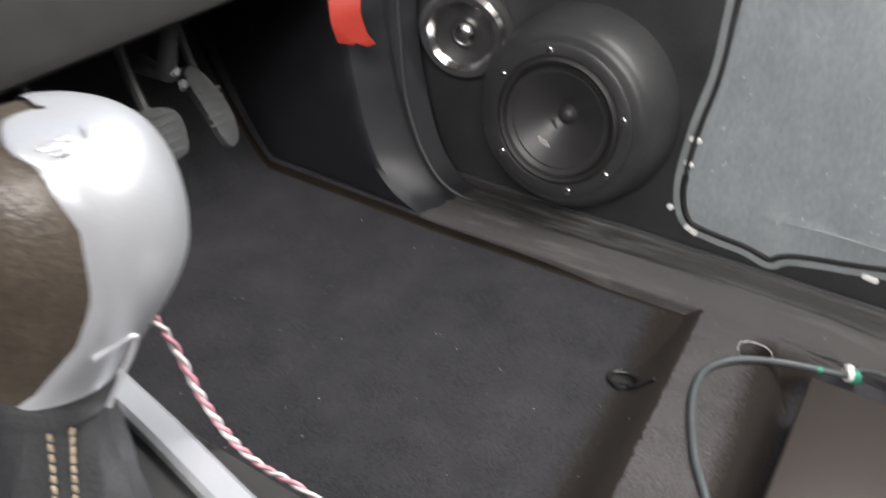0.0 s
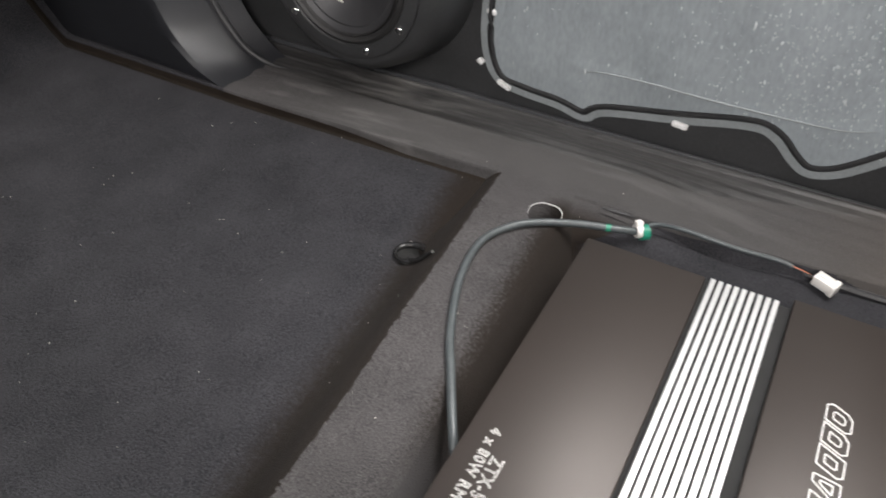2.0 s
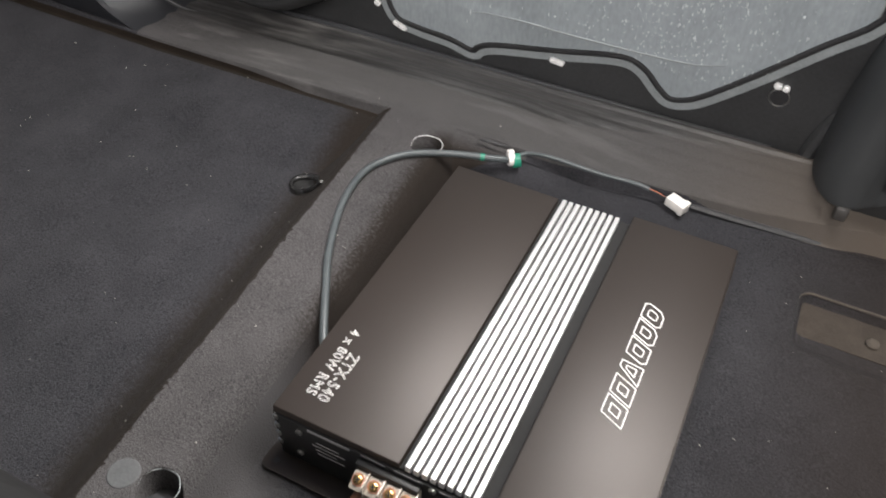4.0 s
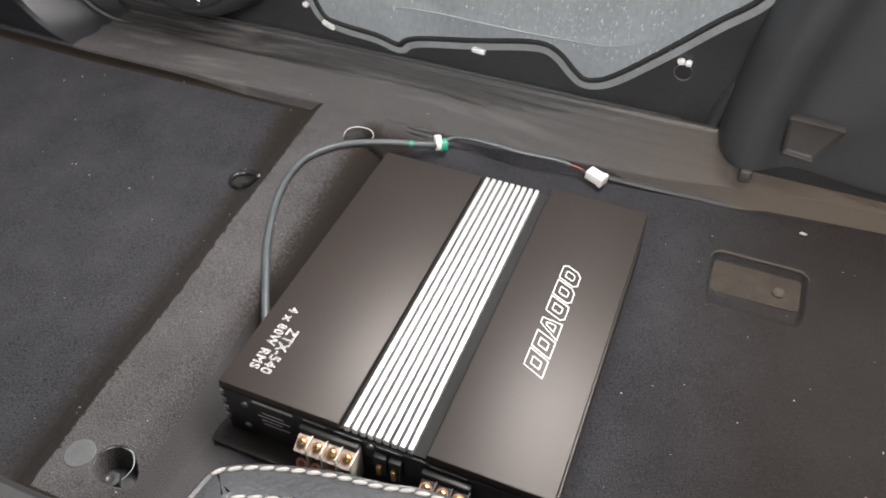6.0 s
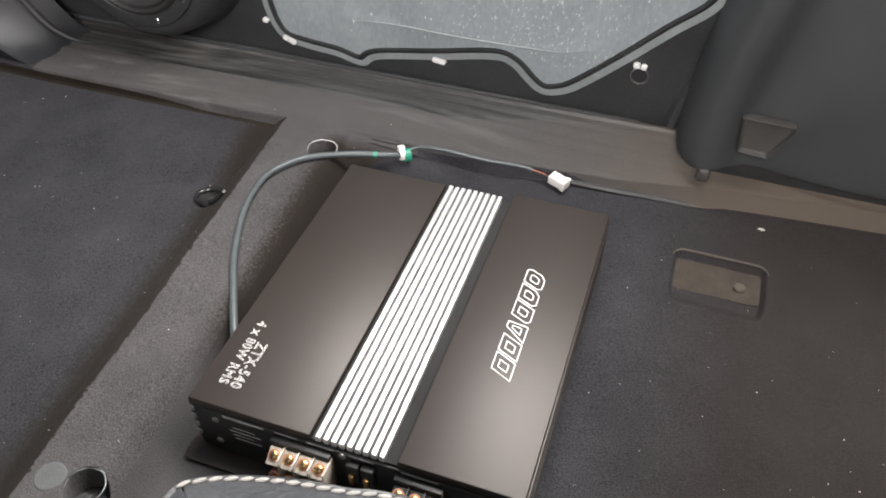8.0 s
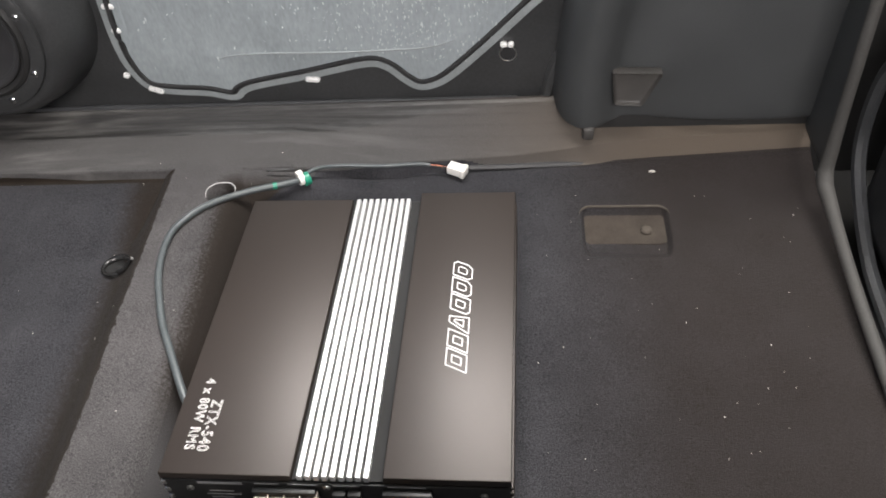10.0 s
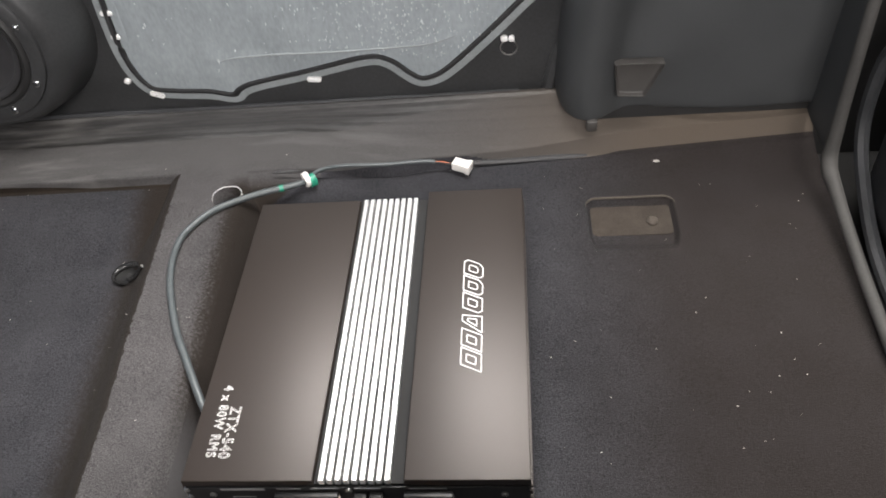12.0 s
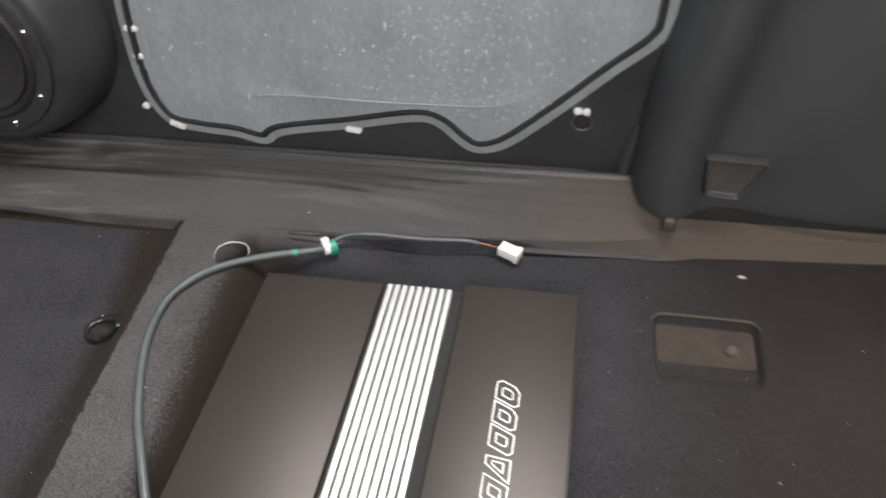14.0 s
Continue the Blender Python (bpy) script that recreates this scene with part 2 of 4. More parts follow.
def lathe(profile, m=Matrix.Identity(4), n=32, bm=None):
    """Turns (radius, height) rows about z, then moves by m."""
    out = bm or bmesh.new()
    rings = []
    for r, z in profile:
        if r < 1e-6:
            rings.append([out.verts.new(m @ Vector((0, 0, z)))])
        else:
            rings.append([out.verts.new(m @ Vector((r * math.cos(2 * math.pi * i / n), r * math.sin(2 * math.pi * i / n), z))) for i in range(n)])
    for a, b in zip(rings, rings[1:]):
        for i in range(n):
            j = (i + 1) % n
            if len(a) == 1 and len(b) > 1:
                out.faces.new((a[0], b[j], b[i]))
            elif len(b) == 1 and len(a) > 1:
                out.faces.new((a[i], a[j], b[0]))
            elif len(a) > 1:
                out.faces.new((a[i], a[j], b[j], b[i]))
    return out


def spline(points, n=8, closed=False):
    """A smooth row of points through the given ones."""
    p = [Vector(q) for q in points]
    k = len(p)
    out = []
    for i in range(k if closed else k - 1):
        a, b, c, d = (p[(i + j) % k] if closed else p[min(max(i + j, 0), k - 1)] for j in (-1, 0, 1, 2))
        for s in range(n):
            t = s / n
            out.append(0.5 * ((2 * b) + (c - a) * t + (2 * a - 5 * b + 4 * c - d) * t * t + (3 * b - a - 3 * c + d) * t ** 3))
    if not closed:
        out.append(p[-1])
    return out


def tube(path, radius, n=10, closed=False, bm=None, flat=1.0, phase=0.0):
    out = bm or bmesh.new()
    k = len(path)
    rings = []
    side = None
    for i, p in enumerate(path):
        a = path[(i - 1) % k] if closed else path[max(i - 1, 0)]
        b = path[(i + 1) % k] if closed else path[min(i + 1, k - 1)]
        d = (b - a).normalized()
        if side is None:
            side = d.cross(Vector((0.13, 0.21, 1))).normalized()
        side = (side - d * side.dot(d)).normalized()
        up = side.cross(d)
        r = radius(i / max(k - 1, 1)) if callable(radius) else radius
        rings.append([out.verts.new(p + side * (r * math.cos(2 * math.pi * j / n)) + up * (r * flat * math.sin(2 * math.pi * j / n))) for j in range(n)])
    pairs = list(zip(rings, rings[1:])) + ([(rings[-1], rings[0])] if closed else [])
    for a, b in pairs:
        for j in range(n):
            out.faces.new((a[j], a[(j + 1) % n], b[(j + 1) % n], b[j]))
    if not closed:
        out.faces.new(rings[0])
        out.faces.new(rings[-1][::-1])
    return out


def plate(outline, thick, m, bevel=0.0, bm=None):
    """A flat plate: outline in the plane of m, from 0 to thick along m's z."""
    out = bm or bmesh.new()
    low = [out.verts.new(m @ Vector((x, y, 0))) for x, y in outline]
    top = [out.verts.new(m @ Vector((x, y, thick))) for x, y in outline]
    k = len(outline)
    f1 = out.faces.new(low[::-1])
    f2 = out.faces.new(top)
    for i in range(k):
        out.faces.new((low[i], low[(i + 1) % k], top[(i + 1) % k], top[i]))
    if bevel:
        bmesh.ops.bevel(out, geom=list(f2.edges), offset=bevel, segments=2, affect="EDGES", profile=0.5)
    return out


def rounded(w, h, r, n=6):
    pts = []
    for cx, cy, a0 in ((w / 2 - r, h / 2 - r, 0), (-w / 2 + r, h / 2 - r, 90), (-w / 2 + r, -h / 2 + r, 180), (w / 2 - r, -h / 2 + r, 270)):
        for i in range(n + 1):
            a = radians(a0 + 90 * i / n)
            pts.append((cx + r * math.cos(a), cy + r * math.sin(a)))
    return pts


def offset(outline, d):
    """The closed outline moved inwards by d (counter-clockwise outline)."""
    k = len(outline)
    out = []
    for i in range(k):
        a, p, b = Vector(outline[i - 1]), Vector(outline[i]), Vector(outline[(i + 1) % k])
        t = (b - a).normalized()
        out.append(p + Vector((-t.y, t.x)) * d)
    return out


def screw(name, place, m, r, mat, parent, label="", cross=True):
    """A pan-head screw with a cross slot; m turns its axis."""
    t = Matrix.Translation(place) @ m
    bm = lathe([(r * 1.0, 0), (r, r * 0.35), (r * 0.75, r * 0.62), (r * 0.35, r * 0.7), (0, r * 0.7)], t, 16)
    ob = part(name, bm, mat, parent, label)
    if cross:
        s = bmesh.new()
        for a in (0, 90):
            q = bmesh.ops.create_cube(s, size=1.0, matrix=t @ Matrix.Translation((0, 0, r * 0.68)) @ pose(0, 0, 0, 0, 0, a + 20) @ Matrix.Diagonal((r * 1.2, r * 0.22, r * 0.12, 1)))
        part("slot", s, BLACK_RUBBER, ob)
    return ob


def words(name, text, length, tall, m, mat, parent, label, outline=0.0):
    """Lettering as a mesh part of the given length and height, solid or as outlines."""
    cu = bpy.data.curves.new(name, "FONT")
    cu.body, cu.size, cu.space_character = text, tall / 0.7, 1.15
    cu.resolution_u = 3
    if outline:
        cu.fill_mode, cu.bevel_depth, cu.bevel_resolution = "NONE", outline, 0
    tmp = new(name, cu)
    bpy.context.view_layer.update()
    me = bpy.data.meshes.new_from_object(tmp.evaluated_get(bpy.context.evaluated_depsgraph_get()))
    bpy.data.objects.remove(tmp)
    xs = [v.co.x for v in me.vertices]
    ys = [v.co.y for v in me.vertices]
    me.transform(m @ Matrix.Diagonal((length / (max(xs) - min(xs)), tall / (max(ys) - min(ys)), 1, 1)) @ Matrix.Translation((-min(xs), -min(ys), 0)))
    me.materials.clear()
    me.materials.append(mat)
    ob = new(name, me)
    ob.parent = parent
    return tagged(ob, label)


FACE_IN = Matrix(((1, 0, 0, 0), (0, 0, -1, 0), (0, 1, 0, 0), (0, 0, 0, 1)))   # x stays, y to z, axis towards -y


# ---- floor: carpet pressed over the floor pan ----
def step(a, b, v):
    t = np.clip((v - a) / (b - a), 0, 1)
    return t * t * (3 - 2 * t)


SILL_X = (-0.8, -0.40, -0.25, -0.10, -0.03, 0.00, 0.055, 0.097, 0.14, 0.216, 0.321, 0.50)
SILL_Y = (0.354, 0.347, 0.339, 0.3315, 0.331, 0.332, 0.344, 0.358, 0.368, 0.376, 0.388, 0.397)
SILL_Z = (0.016, 0.016, 0.025, 0.034, 0.034, 0.034, 0.023, 0.015, 0.011, 0.009, 0.010, 0.010)


def ground(x, y):
    """The carpet's height."""
    left = -0.103 + (0.33 - y) * 0.0676
    fall = np.clip((x - left + 0.040) / 0.040, 0, 1)
    ridge = (0.45 * fall + 0.55 * step(0.0, 1.0, fall) ** 1.4) * (1 - step(-0.038, -0.008, x)) * 0.034 * (1 - step(0.335, 0.36, y))
    edge = np.interp(x, SILL_X, SILL_Y)
    high = np.interp(x, SILL_X, SILL_Z)
    sharp = np.interp(x, (-0.12, -0.06, 0.25, 0.32), (0.003, 0.004, 0.004, 0.010))
    rise = np.clip((y - edge + sharp) / sharp, 0, 1)
    sill = (0.4 * rise + 0.6 * rise * rise) * high
    sill = sill + step(0.365, 0.44, y) * (np.interp(x, (-0.3, 0.0, 0.25), (0.026, 0.028, 0.031)) - high)
    wedge = 0.031 * (1 - step(-0.03, 0.14, x)) * step(0.272, 0.322, y) * (1 - step(0.338, 0.362, y)) * step(-0.10, -0.08, x)
    lift = np.maximum(high - 0.011, 0) * step(0.235, 0.322, y) * (1 - step(-0.118, -0.088, x))
    z = np.maximum(np.maximum(ridge, wedge), np.maximum(sill, lift))
    groove = np.interp(x, (-0.5, -0.40, -0.12, -0.10, -0.02, 0.02, 0.26, 0.36), (0, 0.0, 0.0, 0, 0, 0.003, 0.004, 0.002))
    z = z - groove * np.exp(-(((y - edge + sharp + 0.0005) / 0.0035) ** 2))
    z = z - 0.010 * step(0.12, 0.30, x) * (1 - step(0.34, 0.40, y))
    z = z + 0.30 * np.clip((-0.66 - x) / 0.2, 0, 1) ** 1.3
    wave = 0.0012 * np.sin(23 * x + 7 * y) * np.sin(17 * y - 5 * x) + 0.0008 * np.sin(61 * x - 37 * y)
    z = z + wave * (1 - step(0.24, 0.31, y))
    z = z + np.where((y > 0.385) & (x < 0.28), 0.0009 * np.abs(np.sin((y - 0.385) * 260)) + 0.0014 * np.exp(-(((y - 0.437) / 0.004) ** 2)), 0)
    for cx, cy, r, d in ((-0.048, 0.297, 0.0135, 0.022), (-0.037, -0.067, 0.0125, 0.025)):
        z = z - d * (1 - step(r - 0.003, r + 0.0005, np.hypot(x - cx, y - cy)))
    px = np.maximum(np.abs(x - 0.324) - 0.033, 0)
    py = np.maximum(np.abs(y - 0.296) - 0.016, 0) * np.where(y < 0.296, 0.26, 1.0)
    z = z - 0.008 * (1 - step(0.003, 0.0075, np.hypot(px, py)))
    z = z - 0.007 * (1 - step(0.007, 0.0125, np.hypot(x + 0.134, y - 0.230)))
    return z


def height(x, y):
    return float(ground(np.array([x]), np.array([y]))[0])


GX = np.concatenate([np.linspace(a, b, n, endpoint=False) for a, b, n in ((-0.88, -0.30, 200), (-0.30, -0.13, 90), (-0.13, 0.0, 150), (0.0, 0.27, 110), (0.27, 0.38, 110), (0.38, 0.507, 60))])
GY = np.concatenate([np.linspace(a, b, n, endpoint=False) for a, b, n in ((-0.16, -0.09, 28), (-0.09, -0.045, 46), (-0.045, 0.25, 120), (0.25, 0.336, 86), (0.336, 0.352, 40), (0.352, 0.4435, 84))])
UU, VV = np.meshgrid(GX, GY)
# the rows follow the sill's edge, the columns the ridge's
YY = VV + (np.interp(UU, SILL_X, SILL_Y) - 0.35) * step(0.24, 0.33, VV) * (1 - step(0.40, 0.442, VV))
XX = UU + ((-0.103 + (0.33 - YY) * 0.0676) + 0.09) * step(-0.3, -0.12, UU) * (1 - step(-0.07, 0.0, UU))
ZZ = ground(XX, YY)


def sheet_of(name, keep, mat):
    """The cells of the floor grid for which keep holds, as one mesh."""
    nx = len(GX)
    cells = [(j * nx + i, j * nx + i + 1, (j + 1) * nx + i + 1, (j + 1) * nx + i) for j in range(len(GY) - 1) for i in range(nx - 1) if keep(GX[i], GY[j])]
    used = sorted({v for c in cells for v in c})
    index = {v: n for n, v in enumerate(used)}
    xs, ys, zs = XX.ravel(), YY.ravel(), ZZ.ravel()
    me = bpy.data.meshes.new(name)
    me.from_pydata([(xs[v], ys[v], zs[v]) for v in used], [], [[index[v] for v in c] for c in cells])
    me.materials.append(mat)
    for p in me.polygons:
        p.use_smooth = True
    return new(name, me)


def region(u, v):
    """Which covering lies at a cell: low carpet, raised lit-tone carpet, ribbed sill strip or ledge."""
    if u >= 0.285:
        return "ledge" if v > 0.341 else "low"
    if u > 0.17 and v > 0.3495 - 0.0085 * (u - 0.17) / 0.115:
        return "strip" if v > 0.404 else "raised"
    if u < -0.092 and 0.3440 < v <= 0.3495:
        return "edge"
    if v > 0.404:
        return "strip"
    if -0.03 < u < 0.03 and v > 0.302 + 0.75 * (u + 0.03):
        return "raised"
    if (v > 0.3495 and u > -0.43) or (-0.0905 + 0.0016 * noise.noise(Vector((v * 120, 0, 0))) + 0.0018 * noise.noise(Vector((v * 420, 3, 0))) < u < -0.029 and v > -0.10):
        return "raised"
    return "low"


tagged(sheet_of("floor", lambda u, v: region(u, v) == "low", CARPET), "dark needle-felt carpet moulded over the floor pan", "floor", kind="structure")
tagged(sheet_of("floor_ridge", lambda u, v: region(u, v) == "raised", LIT_CARPET), "scuffed carpet on the raised ridge and sill, painted in a lit tone", "floor", kind="structure")
# the step face gets its shade as a dark brown colour
tagged(sheet_of("floor_edge", lambda u, v: region(u, v) == "edge", STEP_SHADE), "carpet over the step, its shade painted in as dark brown", "floor", kind="structure")
tagged(sheet_of("sill_trim", lambda u, v: region(u, v) == "strip", SILL), "scuffed ribbed strip along the door sill", "sill", kind="structure")
tagged(sheet_of("floor_ledge", lambda u, v: region(u, v) == "ledge", LIT_CARPET), "dusty brown ledge along the pillar trim", "ledge", kind="structure")

# ---- shell of the car round the place ----
shell = thing("car_body", "dark car body shell round the footwell", "car body", "structure")
part("under_floor", box(-1.0, 1.7, -1.3, 0.62, -0.16, -0.12), PLASTIC, shell)
# out of view; carried forward over the windscreen to cut front light
part("unseen_roof", box(-0.72, 1.7, -1.1, 0.55, 1.34, 1.37, 0.01), CLOTH, shell, "pale fabric headlining")
part("passenger_door", box(-0.9, 1.7, -1.2, -1.08, -0.12, 0.80, 0.02), PLASTIC, shell)
part("rear_wall", box(1.62, 1.7, -1.2, 0.6, -0.12, 1.36), PLASTIC, shell)
part("passenger_floor", box(-0.9, 1.62, -1.08, -0.46, -0.12, -0.02), CARPET, shell)
part("bulkhead", box(-0.98, -0.90, -1.2, 0.6, -0.12, 0.80), PLASTIC, shell)
part("rear_side", box(0.36, 1.7, 0.50, 0.58, -0.12, 0.80), PLASTIC, shell)
part("door_skin", box(-0.95, 0.36, 0.51, 0.58, -0.12, 0.64, 0.01), PAINT, shell)
part("passenger_pillar", box(0.5, 0.62, -1.18, -1.08, 0.78, 1.36, 0.02), PLASTIC, shell)
part("driver_pillar", box(0.46, 0.60, 0.46, 0.56, 0.56, 1.36, 0.02), PLASTIC, shell)

# ---- driver's door, inner side without its trim ----
DOOR_Y = 0.447
door = thing("door_1", "black painted inner door with its trim panel taken off", "door", "structure")
panel = box(-0.56, 0.305, DOOR_Y, DOOR_Y + 0.03, -0.06, 0.64, 0.006)
part("inner_panel", panel, PAINT, door)
part("door_flange", box(-0.5, 0.225, 0.4425, 0.4465, -0.02, 0.031, 0.001), PLASTIC_GREY, door, "dull grey lower door edge")
part("pressed_step", tube(spline([(0.25, DOOR_Y, 0.0), (0.262, DOOR_Y, 0.06), (0.285, DOOR_Y, 0.12), (0.30, DOOR_Y, 0.25), (0.30, DOOR_Y, 0.5)], 8), 0.008, 8), PAINT, door)

OUT = [(-0.183, 0.105), (-0.178, 0.072), (-0.163, 0.049), (-0.135, 0.0425), (-0.100, 0.0395), (-0.078, 0.034), (-0.066, 0.0355), (-0.050, 0.0455),
       (0.015, 0.0575), (0.072, 0.0690), (0.092, 0.0655), (0.108, 0.051), (0.122, 0.0415), (0.138, 0.0415), (0.160, 0.0525), (0.200, 0.0875),
       (0.240, 0.126), (0.272, 0.156), (0.279, 0.185), (0.280, 0.30), (0.272, 0.43), (0.235, 0.47), (-0.10, 0.47), (-0.165, 0.43), (-0.172, 0.30), (-0.172, 0.22), (-0.180, 0.16)]
OUT = [(p.x, p.y) for p in spline([(a, b, 0) for a, b in OUT], 5, True)]
at_door = Matrix.Translation((0, DOOR_Y, 0)) @ FACE_IN
part("sheet_edge", plate(OUT, 0.0018, at_door), LIP, door, "grey folded edge of the moisture barrier")
inner = offset(OUT, 0.0060)
part("sealant_bead", tube([Vector((a, DOOR_Y - 0.0022, b)) for a, b in offset(OUT, 0.0103)], 0.0046, 8, True, flat=0.55), BUTYL, door, "black sealant bead")


def slack(x, z):
    """How far the slack sheet stands off the door."""
    return 0.0020 * noise.noise(Vector((x * 14, z * 14, 0))) + 0.0010 * noise.noise(Vector((x * 45, z * 18, 3))) + 0.0010


def barrier():
    """The sheet inside the bead, slack and puckered."""
    ring = [(p.x, p.y) for p in offset(OUT, 0.0138)]
    k = len(ring)
    xs = np.linspace(min(p[0] for p in ring) + 0.0008, max(p[0] for p in ring) - 0.0008, 110)
    bm = bmesh.new()
    cols = []
    for x in xs:
        cuts = []
        for i in range(k):
            (x0, z0), (x1, z1) = ring[i], ring[(i + 1) % k]
            if (x0 - x) * (x1 - x) <= 0 and x0 != x1:
                cuts.append(z0 + (z1 - z0) * (x - x0) / (x1 - x0))
        lo, hi = min(cuts), max(cuts)
        col = []
        for j in range(100):
            z = lo + (hi - lo) * (j / 99)
            rim = min(z - lo, hi - z, x - xs[0] + 0.004, xs[-1] - x + 0.004)
            q = min(1, max(0, rim / 0.02))
            line = 0.0895 + 0.2 * max(0, x - 0.12)
            crest = 0.0010 * math.exp(-((z - line) / 0.0028) ** 2) * min(1, max(0, (x + 0.10) / 0.03)) * min(1, max(0, (0.18 - x) / 0.03))
            y = DOOR_Y - 0.0032 - q * (crest + slack(x, z))
            col.append(bm.verts.new((x, y, z)))
        cols.append(col)
    for a, b in zip(cols, cols[1:]):
        for i in range(99):
            bm.faces.new((a[i], b[i], b[i + 1], a[i + 1]))
    return bm


crease = spline([(-0.075, DOOR_Y - 0.0058, 0.086), (-0.06, DOOR_Y - 0.0056, 0.0892), (-0.016, DOOR_Y - 0.0057, 0.0906), (0.029, DOOR_Y - 0.0057, 0.0895), (0.084, DOOR_Y - 0.0057, 0.0898), (0.138, DOOR_Y - 0.0062, 0.092), (0.166, DOOR_Y - 0.0056, 0.099)], 8)
part("crease", tube(crease, lambda t: 0.0003 + 0.0008 * math.sin(math.pi * t), 8), LIP, door, "pale crease in the sheet")
part("moisture_barrier", barrier(), SHEET, door, "grey plastic moisture barrier sheet with dust marks")
random.seed(4)
bm = bmesh.new()
for i in range(1300):
    x, z = random.uniform(-0.15, 0.25), random.uniform(0.06, 0.42)
    if i > 200:
        x = random.gauss(0.13, 0.06)
        z = random.gauss(0.15, 0.07)
    if not (-0.16 < x < 0.25 and z > 0.075 and z > 0.07 + 1.0 * max(0, x - 0.17)):
        continue
    s = random.choice((0.00025, 0.0003, 0.0004, 0.0004, 0.0005, 0.0007, 0.0007)) * (2.0 if i % 37 == 0 else 1.0)
    bmesh.ops.create_icosphere(bm, subdivisions=1, radius=1, matrix=pose(x, DOOR_Y - 0.0034 - slack(x, z), z) @ Matrix.Diagonal((s * 0.8, 0.0007, s * random.uniform(0.8, 3.5), 1)))
part("dried_drops", bm, DROPS, door, "pale dried water marks")["kind"] = "stuff"

TOWARD = FACE_IN


def clip(x, z, w, tilt, name="trim_clip"):
    m = Matrix.Translation((x, DOOR_Y - 0.0005, z)) @ TOWARD @ pose(0, 0, 0, 0, 0, tilt)
    return part(name, plate(rounded(w, 0.0055, 0.0026, 4), 0.004, m, 0.0012), CLIP, door, "bright metal trim clip")


for x, z, w, a in ((-0.181, 0.068, 0.007, -25), (-0.155, 0.0495, 0.016, -22), (0.016, 0.057, 0.015, -6), (-0.171, 0.146, 0.013, 0), (-0.172, 0.120, 0.010, -5), (0.2475, 0.178, 0.012, 20), (0.257, 0.040, 0.006, 15)):
    clip(x, z, w, a)
clip(0.2125, 0.0905, 0.0070, 0)
clip(0.2195, 0.0900, 0.0060, 0)
part("clip_hole", tube([Vector((0.2165 + 0.0083 * math.cos(a / 20 * math.tau), DOOR_Y - 0.001, 0.0795 + 0.0083 * math.sin(a / 20 * math.tau))) for a in range(20)], 0.0007, 6, True), STEEL, door, "bright rim of a clip hole")
part("clip_hole_floor", lathe([(0.0077, 0), (0.0077, 0.0006), (0, 0.0006)], Matrix.Translation((0.2165, DOOR_Y, 0.0795)) @ TOWARD, 20), BUTYL, door)

# the ring pressed round the woofer
WOOFER = Vector((-0.297, DOOR_Y, 0.149))
at_woofer = Matrix.Translation(WOOFER) @ TOWARD
part("pressed_ring", lathe([(0.108, -0.001), (0.103, 0.02), (0.097, 0.044), (0.091, 0.053), (0.085, 0.056), (0.05, 0.056)], at_woofer, 48), PAINT, door, "glossy black speaker pod")

woofer = thing("woofer", "black round woofer in the door with a dark cone", "speaker")
deep = at_woofer @ Matrix.Translation((0, 0, 0.056))
part("basket_rim", lathe([(0.080, 0.0), (0.080, 0.004), (0.077, 0.0055), (0.068, 0.0055), (0.066, 0.003)], deep, 48), PAINT, woofer)
part("surround", lathe([(0.067, 0.003), (0.065, 0.006), (0.0625, 0.0072), (0.060, 0.006), (0.0585, 0.003), (0.0575, 0.005), (0.056, 0.003)], deep, 48), BLACK_RUBBER, woofer, "black rubber surround")
part("cone", lathe([(0.0565, 0.003), (0.045, -0.004), (0.028, -0.014), (0.012, -0.024), (0.009, -0.026)], deep, 64), CONE, woofer)
part("dust_cap", lathe([(0.0105, -0.025), (0.008, -0.020), (0.004, -0.0175), (0, -0.017)], deep, 24), CONE, woofer, "small dark centre plug")
# chrome plate stands in for a highlight; the white one is the badge
part("badge_and_glint", plate([(-0.005, -0.006), (0.006, -0.005), (0.005, 0.004), (-0.002, 0.006)], 0.0006, deep @ pose(-0.013, -0.010, -0.0195, 18, -26)), CHROME, woofer, "bright plate painted in for a highlight on the cone")
part("badge_and_glint", plate([(-0.006, -0.005), (0.008, -0.003), (0.004, 0.004), (-0.005, 0.007)], 0.0006, deep @ pose(-0.016, -0.030, -0.0085, 24, -12)), WHITE, woofer, "small pale badge")
for a in (15.7, -33, -71, 102, 150, -140):
    screw("screw", deep @ Vector((0.0725 * math.cos(radians(a)), 0.0725 * math.sin(radians(a)), 0.0052)), TOWARD.to_3x3().to_4x4(), 0.0036, CHROME, woofer)

tweeter = thing("tweeter", "round tweeter with a chrome ring and dome", "speaker")
at_tw = Matrix.Translation((-0.437, 0.428, 0.200)) @ TOWARD @ pose(0, 0, 0, 8, 12)
part("ring", lathe([(0.050, -0.012), (0.050, 0.0), (0.046, 0.005), (0.039, 0.004), (0.034, -0.004)], at_tw, 40), CHROME, tweeter, "polished chrome ring")
part("dish", lathe([(0.035, -0.004), (0.022, -0.011), (0.016, -0.012)], at_tw, 40), CONE, tweeter)
part("dome", lathe([(0.017, -0.012), (0.014, -0.004), (0.007, 0.001), (0, 0.002)], at_tw, 32), CHROME, tweeter, "bright metal dome")
part("housing", lathe([(0.056, -0.03), (0.056, -0.010), (0.050, -0.009)], at_tw, 40), PLASTIC, tweeter)

